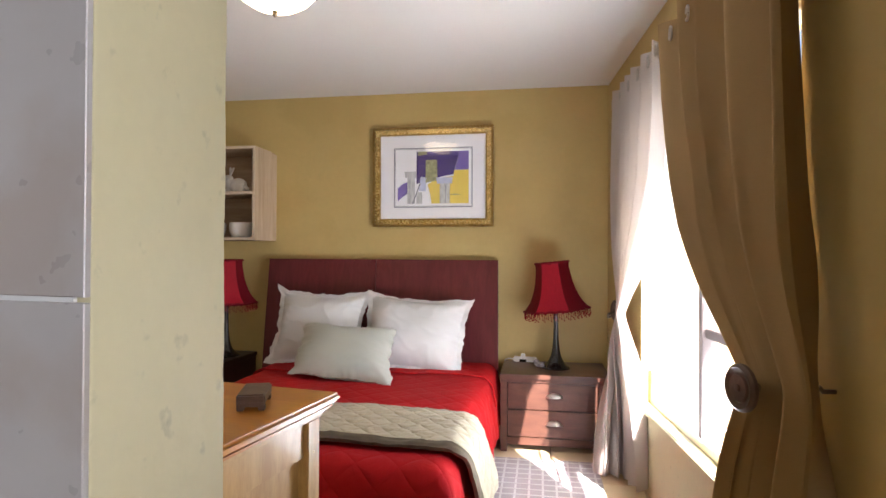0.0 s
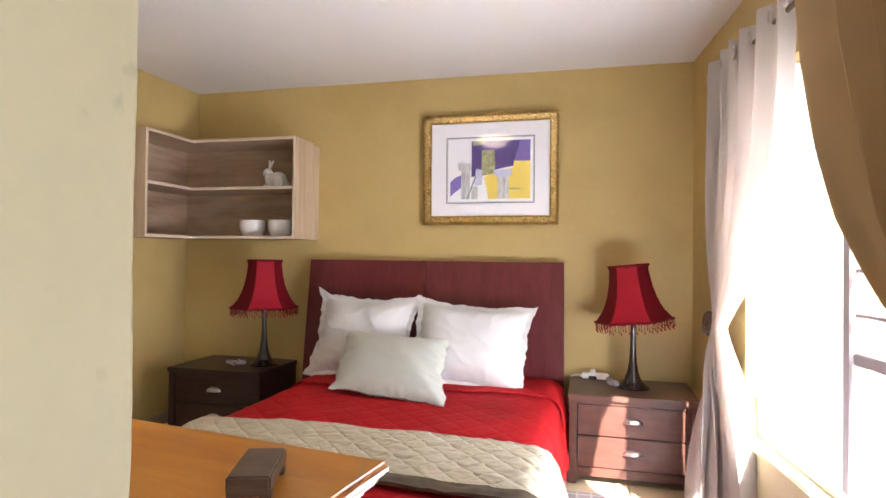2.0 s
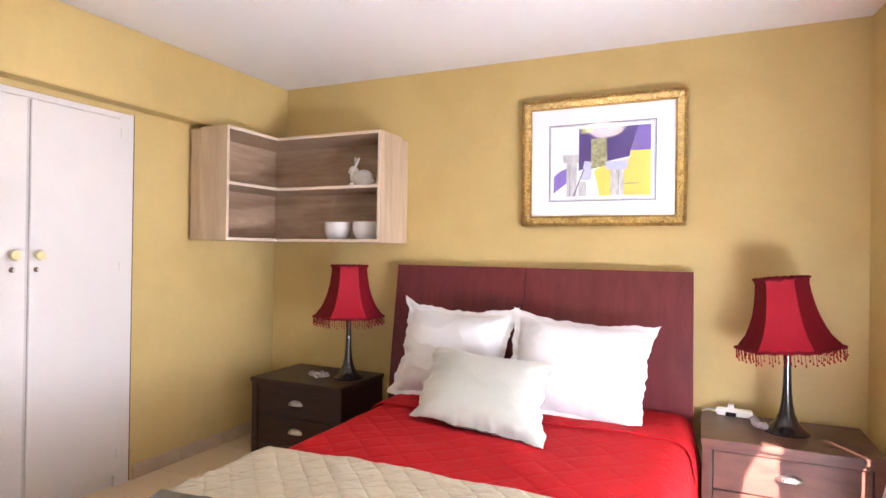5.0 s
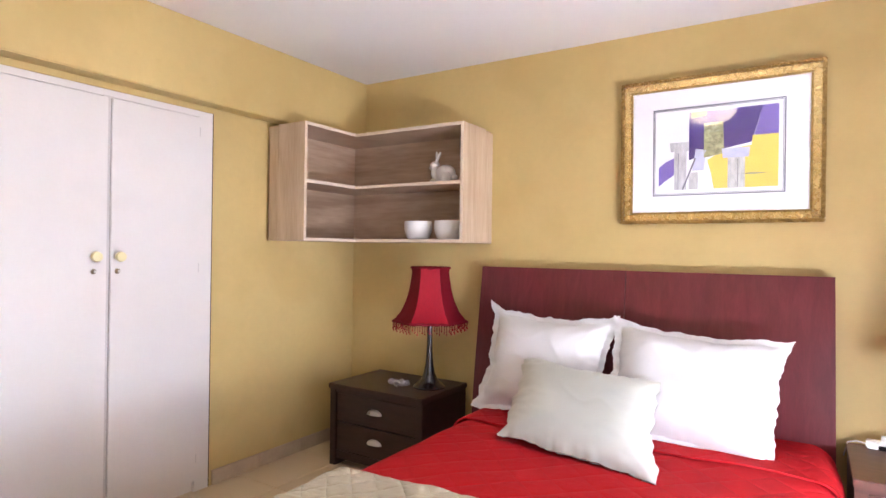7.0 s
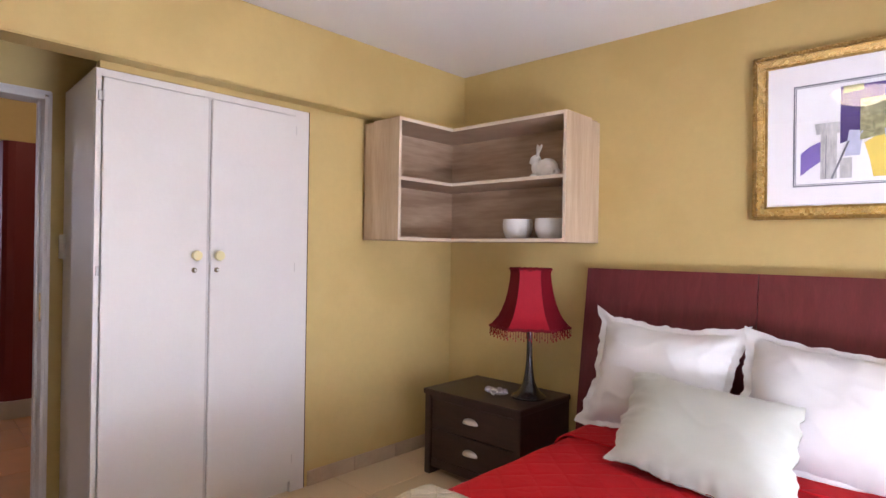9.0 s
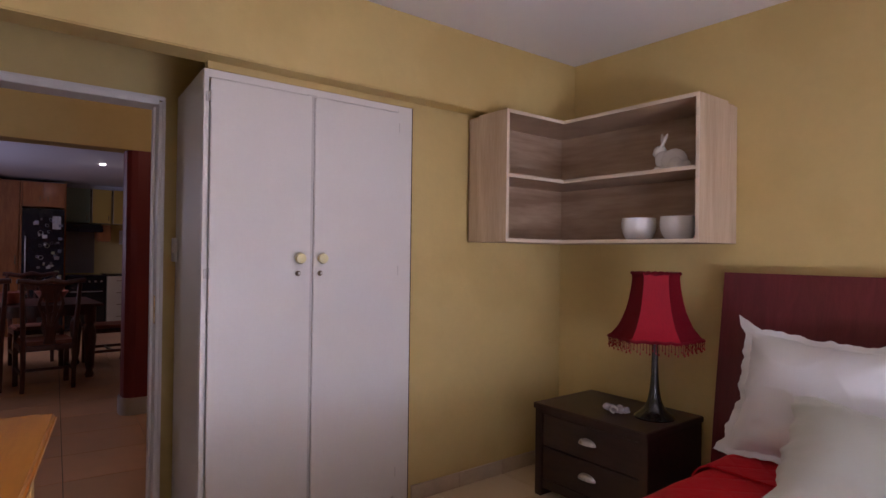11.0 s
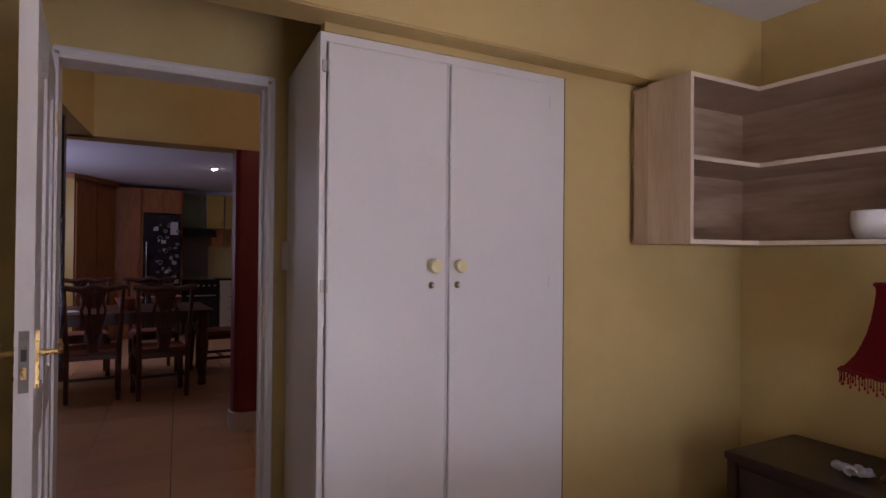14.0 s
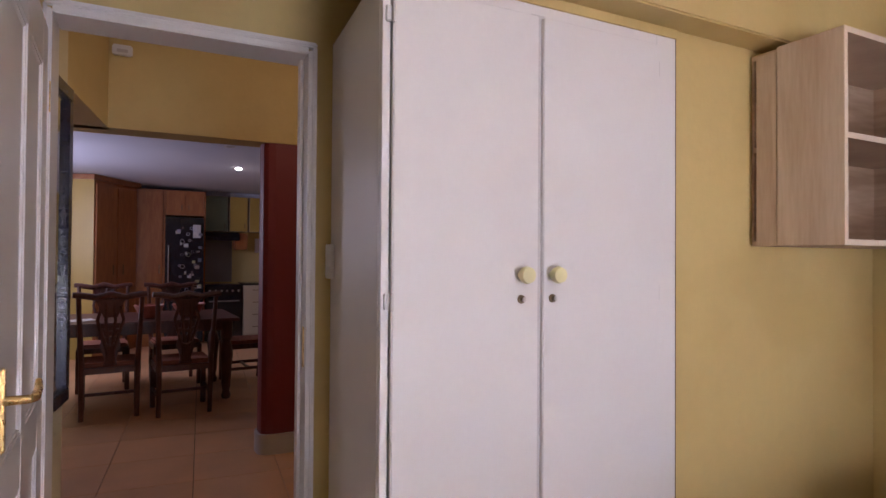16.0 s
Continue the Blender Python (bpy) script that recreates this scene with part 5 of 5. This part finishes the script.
# ---- ceiling lamp ----
C = thing("ceiling_light", -1.02, 2.56, CEIL, 0, "alabaster glass bowl ceiling light, lit, with bronze finial", "ceiling light")
part("ceiling_rose", lathe([(0, -0.02), (0.05, -0.02), (0.06, 0)], 28), M["bronze"], C)
part("stem", lathe([(0.006, -0.215), (0.006, -0.02)], 10), M["bronze"], C)
bl = part("glass_bowl", lathe([(0, -0.196), (0.05, -0.19), (0.10, -0.172), (0.15, -0.14), (0.185, -0.10), (0.198, -0.085), (0.205, -0.08), (0.18, -0.09), (0.145, -0.128), (0.095, -0.16), (0.05, -0.178), (0, -0.184)], 48), M["bowl"], C)
bl.visible_shadow = False
part("rim_band", lathe([(0.196, -0.088), (0.207, -0.084), (0.207, -0.078), (0.198, -0.076)], 48), M["bronze"], C)
part("finial", lathe([(0, -0.222), (0.006, -0.217), (0.012, -0.208), (0.008, -0.2), (0.013, -0.196), (0, -0.194)], 16), M["bronze"], C)

# ---- small things on the bedside tables ----
P = thing("power_adapter", 0.02, 4.49, 0.511, -4, "white plastic plug adapter with cable", "adapter")
part("body", box(-0.085, 0.085, -0.022, 0.022, 0.0, 0.035, 0.006), M["plastic"], P)
part("plug", box(-0.03, 0.0, -0.015, 0.015, 0.035, 0.058, 0.003), M["plastic"], P)
part("cable", tube([(-0.085, 0, 0.015), (-0.12, 0.0, 0.02), (-0.15, 0.01, 0.006), (-0.165, 0.02, -0.06)], 0.0035), M["plastic"], P)
part("foot", box(-0.04, 0.01, -0.027, -0.02, 0.0, 0.02, 0.002), M["black"], P)


def crumpled(x, y, rz, label, s=1.0):
    bm = bmesh.new()
    rnd = random.Random(int(x * 100) + 7)
    for i in range(7):
        b = bmesh.new()
        bmesh.ops.create_icosphere(b, subdivisions=2, radius=0.022)
        for v in b.verts:
            v.co *= 1 + 0.35 * wnoise(v.co.x, v.co.y, v.co.z + i, 60)
        bmesh.ops.transform(b, matrix=pose((i - 3) * 0.016 * s, rnd.uniform(-0.02, 0.02), 0.02 + rnd.uniform(0, 0.012), rnd.uniform(0, 90), 0, 0) @ Matrix.Diagonal((1, 0.8, 0.85, 1)), verts=b.verts)
        merge(bm, b)
    for v in bm.verts:
        v.co.z = max(v.co.z, 0.0)
    solo("knitted_toy", bm, M["greycloth"], pose(x, y, 0.511, 0, 0, rz), label, "ornament")


crumpled(0.12, 4.30, -60, "small crumpled grey cloth bundle beside the lamp base")
crumpled(-2.40, 4.19, 15, "small grey cloth bundle with a shiny clip beside the lamp base")
part("clip", tube([(0.02 * math.cos(a), -0.024, 0.025 + 0.015 * math.sin(a)) for a in [k * 0.6 for k in range(9)]], 0.005), M["steel"], bpy.data.objects["knitted_toy.001"])

# ---- rug ----
R = thing("rug", 0.12, 3.1, 0, 0, "grey woven rug with a pale check beside the bed", "rug")
part("rug_body", box(-0.30, 0.36, -1.0, 0.80, 0.001, 0.010, 0.003), M["rug"], R)
bm = bmesh.new()
for i in range(9):
    box(-0.28 + i * 0.075, -0.268 + i * 0.075, -0.99, 0.79, 0.0098, 0.0112, bm=bm)
for i in range(24):
    box(-0.295, 0.355, -0.97 + i * 0.075, -0.958 + i * 0.075, 0.0098, 0.0118, bm=bm)
part("check_stripes", bm, M["rugline"], R)


# ---- hall and kitchen ----
def hall_mirror():
    g = thing("hall_mirror", 0, 0, label="tall wall mirror in a dark blue lacquered frame", category="mirror")
    g.matrix_world = PART @ pose(-4.02, 0.001, 0.69)
    w, h = 0.56, 1.41
    for a, b, c, d in ((-w, 0, 0, 0.06), (-w, 0, h - 0.06, h), (-w, -w + 0.06, 0.06, h - 0.06), (-0.06, 0, 0.06, h - 0.06)):
        part("frame", box(a, b, 0.0, 0.03, c, d, 0.004), M["frameblue"], g)
    part("mirror_glass", box(-w + 0.06, -0.06, 0.004, 0.010, 0.06, h - 0.06), M["mirror"], g)


hall_mirror()
SN = thing("motion_sensor", -5.78, 1.62, 2.60, 0, "small white motion sensor box on the beam", "sensor")
part("housing", box(0.001, 0.05, -0.055, 0.055, -0.03, 0.03, 0.008), M["plastic"], SN)
part("sensor_lens", box(0.05, 0.056, -0.03, 0.03, -0.02, 0.0, 0.003), M["whiteedge"], SN)


def dining_chair(x, y, rz, label):
    g = thing("dining_chair", x, y, 0, rz, label, "chair", "chairs round the dining table")
    w, d = 0.46, 0.42
    for s in (-1, 1):
        pts = [(s * (w / 2 - 0.03), 0.03, 0), (s * (w / 2 - 0.03), 0, 0.25), (s * (w / 2 - 0.03), 0.0, 0.45), (s * (w / 2 - 0.015), -0.03, 0.75), (s * (w / 2 - 0.005), -0.075, 1.02)]
        part("back_leg", tube([(p[0], p[1] - 0.02, p[2]) for p in pts], [0.019, 0.021, 0.023, 0.020, 0.018], 8), M["chairwood"], g)
        part("front_leg", box(*sorted((s * w / 2, s * (w / 2 - 0.042))), d - 0.04, d, 0, 0.42, 0.004), M["chairwood"], g)
        part("side_stretcher", box(*sorted((s * (w / 2 - 0.012), s * (w / 2 - 0.03))), 0, d - 0.04, 0.16, 0.19), M["chairwood"], g)
        part("side_rail", box(*sorted((s * (w / 2 - 0.005), s * (w / 2 - 0.027))), 0, d - 0.04, 0.38, 0.43), M["chairwood"], g)
    part("cross_stretcher", box(-w / 2 + 0.02, w / 2 - 0.02, 0.18, 0.2, 0.16, 0.185), M["chairwood"], g)
    part("back_rail", box(-w / 2 + 0.03, w / 2 - 0.03, -0.03, -0.008, 0.38, 0.43), M["chairwood"], g)
    part("front_rail", box(-w / 2 + 0.03, w / 2 - 0.03, d - 0.03, d - 0.01, 0.38, 0.43), M["chairwood"], g)
    cr = [(-0.265, -0.11, 1.03), (-0.2, -0.10, 1.025), (-0.1, -0.095, 1.005), (0, -0.095, 1.03), (0.1, -0.095, 1.005), (0.2, -0.10, 1.025), (0.265, -0.11, 1.03)]
    part("crest_rail", tube(cr, [0.022, 0.026, 0.026, 0.032, 0.026, 0.026, 0.022], 8), M["chairwood"], g, "curved carved crest rail")
    part("seat", box(-w / 2 + 0.012, w / 2 - 0.012, 0.0, d - 0.01, 0.42, 0.465, 0.018), M["seatcloth"], g, "terracotta upholstered drop-in seat")
    bm = bmesh.new()
    for s in (-1, 1):
        for off in (0.02, 0.055):
            tube([(s * off * 0.5, -0.022, 0.45), (s * off * 0.4, -0.03, 0.56), (s * off, -0.045, 0.68), (s * off * 1.7, -0.07, 0.82), (s * off * 1.2, -0.085, 0.92), (s * off * 1.9, -0.092, 1.01)], 0.014, 6, bm)
    for z, hw in ((0.62, 0.04), (0.74, 0.06)):
        tube([(-hw, -0.045 - (z - 0.62) * 0.1, z), (0, -0.05, z - 0.02), (hw, -0.045 - (z - 0.62) * 0.1, z)], 0.013, 6, bm)
    for z0, w0, z1, w1 in ((0.44, 0.05, 0.50, 0.042), (0.50, 0.042, 0.60, 0.075), (0.60, 0.075, 0.68, 0.06), (0.84, 0.05, 0.99, 0.10)):
        y = -0.024 - max(0, z0 - 0.5) * 0.13
        sheet(lambda u, v: Vector(((2 * u - 1) * (w0 + (w1 - w0) * v), y - 0.04 * v * (z0 > 0.8), z0 + (z1 - z0) * v)), 2, 2, 0.014, bm)
    part("back_splat", bm, M["chairwood"], g, "pierced interlaced back splat")
    return g


c1 = dining_chair(-7.22, 1.50, 93, "dark carved dining chair with terracotta seat at the table")
for m in (pose(-7.10, 2.06, 0, 0, 0, 95), pose(-8.75, 1.35, 0, 0, 0, -86), pose(-8.75, 2.0, 0, 0, 0, -83), pose(-8.3, 2.9, 0, 0, 0, 184)):
    copy_thing(c1, m)


def dining_table():
    g = thing("dining_table", -7.95, 1.55, 0, 3, "long polished dark dining table on turned legs", "table")
    part("tabletop", box(-0.52, 0.52, -1.0, 0.98, 0.735, 0.765, 0.008), M["chairwood"], g)
    bm = box(-0.46, 0.46, -0.93, -0.9, 0.65, 0.735)
    box(-0.46, 0.46, 0.88, 0.91, 0.65, 0.735, bm=bm), box(-0.46, -0.43, -0.9, 0.88, 0.65, 0.735, bm=bm), box(0.43, 0.46, -0.9, 0.88, 0.65, 0.735, bm=bm)
    part("apron", bm, M["chairwood"], g)
    prof = [(0.035, 0), (0.045, 0.03), (0.03, 0.07), (0.04, 0.12), (0.05, 0.3), (0.06, 0.42), (0.05, 0.5), (0.035, 0.54), (0.055, 0.58), (0.055, 0.735)]
    for x in (-0.42, 0.42):
        for y in (-0.88, 0.87):
            part("leg", lathe(prof, 16, cx=x, cy=y), M["chairwood"], g)


dining_table()
for x, y, rr in ((-7.75, 1.78, 0.13), (-7.8, 2.12, 0.15)):
    solo("serving_bowl", lathe([(0.05, 0), (rr * 0.6, 0.02), (rr, 0.12), (rr * 0.95, 0.125), (rr * 0.55, 0.03), (0, 0.015)], 28), M["terracotta"], pose(x, y, 0.766), "terracotta glazed bowl on the dining table", "bowl", "bowls on the table")
solo("paper_sheet", box(-0.1, 0.1, -0.15, 0.15, 0, 0.003), M["plastic"], pose(-7.75, 1.2, 0.766, 0, 0, 20), "white folded paper on the dining table", "paper", smooth=False)


def tall_unit():
    g = thing("pantry_cupboard", -10.45, 1.12, 0, 0, "tall cherry wood corner pantry cupboard", "cupboard")
    part("carcass", prism([(0, 0), (-0.83, 0.46), (-1.5, 0.46), (-1.5, -0.9), (-0.3, -0.9)], 0, 2.33), M["kwood"], g)
    for i, (a, b) in enumerate(((0.02, 0.49), (0.51, 0.98))):
        x0, y0 = -0.83 * a, 0.46 * a
        x1, y1 = -0.83 * b, 0.46 * b
        nx, ny = 0.46 / 0.949, 0.83 / 0.949
        pts = [(x0 + nx * 0.002, y0 + ny * 0.002), (x1 + nx * 0.002, y1 + ny * 0.002), (x1 + nx * 0.022, y1 + ny * 0.022), (x0 + nx * 0.022, y0 + ny * 0.022)]
        d = part("door", prism(pts, 0.1, 2.28, 0.004), M["kwood"], g)
        mx, my = (x0 + x1) / 2 + nx * 0.04 + (0.12 if i else -0.12) * 0.87 * 1, (y0 + y1) / 2 + ny * 0.04 - (0.12 if i else -0.12) * 0.48
        part("handle", tube([(mx, my, 1.08), (mx, my, 1.22)], 0.008), M["bronze"], d)
    part("side_panel", prism([(0.004, 0.0), (0.012, -0.004), (-0.28, -0.9), (-0.30, -0.9)], 0, 2.33), M["kyellow"], g, "ochre painted side panel")
    part("cornice", prism([(0.05, 0.0), (-0.82, 0.52), (-1.5, 0.52), (-1.5, -0.9), (-0.2, -0.9)], 2.331, 2.395), M["kwood"], g)


tall_unit()


def fridge():
    g = thing("fridge", -11.3, 2.26, 0, 3, "dark glossy tall fridge covered with small magnets", "fridge")
    part("body", box(-0.6, -0.05, -0.29, 0.245, 0.02, 1.93, 0.01), M["fridge"], g)
    part("door", box(-0.045, 0.0, -0.29, 0.245, 0.70, 1.93, 0.012), M["fridge"], g)
    part("freezer_door", box(-0.045, 0.0, -0.29, 0.245, 0.03, 0.69, 0.012), M["fridge"], g)
    for z0, z1 in ((0.8, 1.5), (0.35, 0.66)):
        part("handle", tube([(0.001, -0.25, z0), (0.03, -0.25, z0 + 0.02), (0.03, -0.25, z1 - 0.02), (0.001, -0.25, z1)], 0.008), M["steel"], g)
    rnd = random.Random(11)
    for i in range(46):
        y, z = rnd.uniform(-0.12, 0.20), rnd.uniform(0.75, 1.85)
        s, t = rnd.uniform(0.012, 0.035), rnd.uniform(0.012, 0.03)
        mt = rnd.choice(["steel", "line", "lilac", "sketch", "olive", "bar"])
        if i % 3:
            part("magnet", box(0.0, 0.006, y - s, y + s, z - t, z + t, 0.002, seg=1), M[mt], g)
        else:
            part("magnet", tube([(0.004, y + s * math.cos(k * 1.05), z + s * math.sin(k * 1.05)) for k in range(6)], 0.004, 6, closed=True), M[mt], g)
    part("note", box(0.0, 0.003, 0.09, 0.2, 1.62, 1.82), M["sketch"], g)


fridge()
FC = thing("fridge_cabinet", -11.35, 2.26, 1.96, 3, "cherry wood cupboard above the fridge", "cupboard")
part("carcass", box(-0.55, -0.02, -0.29, 0.25, 0.0, 0.38), M["kwood"], FC)
for s in (-1, 1):
    d = part("door", box(-0.018, 0.0, *sorted((-0.02 + s * 0.004, -0.02 + s * 0.265)), 0.01, 0.37, 0.004), M["kwood"], FC)
    part("handle", tube([(0.012, -0.02 + s * 0.05, 0.08), (0.012, -0.02 + s * 0.05, 0.16)], 0.006), M["bronze"], d)
part("side_panel", box(-0.55, 0.0, 0.252, 0.27, -1.95, 0.38), M["kwood"], FC)
part("side_panel", box(-0.55, 0.0, -0.315, -0.293, -1.95, 0.38), M["kwood"], FC)

TC = thing("larder_cupboard", -11.35, 1.80, 0, 3, "tall cherry wood cupboard beside the fridge", "cupboard")
part("carcass", box(-0.5, 0.0, -0.26, 0.14, 0, 2.34), M["kwood"], TC)
d = part("door", box(0.002, 0.02, -0.25, 0.13, 0.1, 2.3, 0.004), M["kwood"], TC)
part("handle", tube([(0.035, 0.09, 1.08), (0.035, 0.09, 1.22)], 0.007), M["bronze"], d)


def upper(y, w, z0, z1, mt, label):
    g = thing("wall_cabinet", -11.75, y, z0, 3, label, "kitchen cabinet", "kitchen wall cabinets")
    part("carcass", box(-0.22, 0.0, 0, w, 0, z1 - z0), M["kcream"], g)
    d = part("door", box(0.002, 0.02, 0.008, w - 0.008, 0.005, z1 - z0 - 0.005, 0.004), M[mt], g)
    part("handle", tube([(0.032, w - 0.05, 0.05), (0.032, w - 0.05, 0.13)], 0.006), M["bronze"], d)


upper(2.54, 0.36, 1.75, 2.32, "kgreen", "sage green glazed kitchen wall cabinet")
upper(2.92, 0.29, 1.75, 2.32, "kyellow", "ochre kitchen wall cabinet")
upper(3.23, 0.34, 1.75, 2.32, "kyellow", "ochre kitchen wall cabinet")
HD = thing("cooker_hood", -11.7, 2.78, 1.6, 3, "dark slim cooker hood under the cabinets", "cooker hood")
part("canopy", box(-0.25, 0.12, -0.26, 0.28, 0.0, 0.13, 0.02), M["black"], HD)
part("front_lip", box(0.12, 0.14, -0.26, 0.28, 0.0, 0.05, 0.005), M["fridge"], HD)
BR_ = thing("wall_bracket_shelf", -11.66, 3.10, 1.45, 3, "angled wooden bracket under the wall cabinets", "shelf")
part("bracket", prism([(-0.25, -0.1), (0.0, -0.1), (0.0, 0.1), (-0.25, 0.1)], 0.0, 0.27, 0.02), M["kwood"], BR_)
solo("wall_notice", box(0, 0.004, -0.06, 0.06, -0.12, 0.12), M["plastic"], pose(-11.982, 3.42, 1.53, 0, 0, 3), "white paper notice on the kitchen wall", "notice", smooth=False)


def base_unit(y, w, n, label):
    g = thing("base_cabinet", -11.72, y, 0, 3, label, "kitchen cabinet", "kitchen base cabinets")
    part("carcass", box(-0.25, 0.3, 0, w, 0.08, 0.88), M["kcream"], g)
    for i in range(n):
        z0 = 0.1 + i * 0.78 / n
        d = part("drawer", box(0.302, 0.32, 0.01, w - 0.01, z0, z0 + 0.78 / n - 0.012, 0.004), M["kcream"], g)
        part("handle", tube([(0.335, w / 2 - 0.06, z0 + 0.12), (0.335, w / 2 + 0.06, z0 + 0.12)], 0.006), M["bronze"], d)


base_unit(3.10, 0.38, 4, "cream kitchen drawer unit")
base_unit(3.49, 0.6, 1, "cream kitchen base cabinet")
OV = thing("cooker", -11.72, 2.52, 0, 3, "dark freestanding cooker with steel knobs", "cooker")
part("body", box(-0.25, 0.3, 0, 0.57, 0.02, 0.9, 0.006), M["fridge"], OV)
part("oven_door", box(0.302, 0.33, 0.02, 0.55, 0.15, 0.68, 0.01), M["black"], OV)
part("handle", tube([(0.35, 0.06, 0.64), (0.35, 0.51, 0.64)], 0.009), M["steel"], OV)
part("control_panel", box(0.302, 0.325, 0.02, 0.55, 0.72, 0.87, 0.006), M["black"], OV)
for i in range(6):
    k = lathe([(0.018, 0), (0.016, 0.02), (0, 0.022)], 12)
    bmesh.ops.transform(k, matrix=pose(0.325, 0.07 + i * 0.085, 0.8, 0, 90, 0), verts=k.verts)
    part("knob", k, M["steel"], OV)
solo("worktop", box(-0.25, 0.34, 0.58, 2.0, 0.881, 0.915, 0.004), M["black"], pose(-11.72, 2.52, 0, 0, 0, 3), "dark stone kitchen worktop slab", "worktop")
solo("splashback", box(-0.245, -0.235, 0, 1.9, 0.92, 1.6), M["splash"], pose(-11.72, 2.52, 0, 0, 0, 3), "grey tiled splashback", "wall", "", "structure", smooth=False)
for i, (x, y) in enumerate(((-9.0, 2.71), (-7.6, 2.45))):
    DS = thing("downlight", x, y, 2.4, 0, "small round recessed ceiling spotlight, lit" if i == 0 else "small round recessed ceiling spotlight", "spotlight", "kitchen spotlights")
    part("rim", lathe([(0.045, -0.004), (0.055, -0.006), (0.055, 0.0), (0.045, 0.0)], 24), M["steel"], DS)
    part("spot_lens", lathe([(0, -0.016), (0.018, -0.014), (0.03, -0.008), (0.036, 0.0)], 24), M["spotglow"] if i == 0 else M["whiteedge"], DS)

# ---- skirting, wall tiles and floor tiles ----
for i in range(3):
    part("skirting_tile", box(-3.134, -3.124, 3.415 + i * 0.335, 3.415 + i * 0.335 + 0.332, 0, 0.085, 0.002, seg=1), M["skirt"], bpy.data.objects["wall_west_recess"])
for i in range(10):
    x = -3.12 + i * 0.335
    part("skirting_tile", box(x, x + 0.332, 4.59, 4.599, 0, 0.085, 0.002, seg=1), M["skirt"], bpy.data.objects["wall_north"])
pw = bpy.data.objects["partition_wall"]
solo("wall_tile_bed", box(-1.9, 0.021, -0.2505, -0.2465, 0, CEIL), M["wgrout"], PART, "white tile grout bed on the partition", "wall", "", "structure", smooth=False)
tw, thh = 0.40, 0.60
tm = box(0, tw - 0.004, -0.004, 0.0035, 0, thh - 0.005, 0.001, seg=1)
me = finish("wall_tile", tm, M["walltile"], smooth=False)
mesh_tile = me.data
bpy.data.objects.remove(me)
for i in range(4):
    for j in range(5):
        o = new("wall_tile", mesh_tile)
        o.parent = pw
        o.location = (0.038 - tw * (i + 1) + 0.004, -0.2506, 0.058 + j * thh)
bm = box(0, 0.496, 0, 0.496, -0.012, 0.0, 0.0015, seg=1)
me = finish("floor_tile", bm, M["tile"], smooth=False)
t1 = me.data
bpy.data.objects.remove(me)
bm = box(0, 0.496, 0, 0.496, -0.012, 0.0, 0.0015, seg=1)
me = finish("floor_tile", bm, M["terratile"], smooth=False)
t2 = me.data
bpy.data.objects.remove(me)
for i in range(-8, 3):
    for j in range(-3, 10):
        x, y = i * 0.5 + 0.2, j * 0.5 + 0.1
        if x < -3.8:
            continue
        o = new("floor_tile", t1)
        o.parent = FLOOR
        o.location = (x, y, 0.0)
rot = pose(-5.25, 2.02, 0, 0, 0, -4)
for i in range(-14, 3):
    for j in range(-5, 5):
        p = rot @ Vector((i * 0.5 + 0.25, j * 0.5, 0))
        if p.x > -3.85 or p.x < -12.2 or p.y < -1.3 or p.y > 4.3:
            continue
        o = new("floor_tile", t2)
        o.parent = FLOOR
        o.matrix_local = Matrix.Translation((p.x, p.y, 0.0 if p.x < -4.3 else -0.001)) @ pose(0, 0, 0, 0, 0, -4)
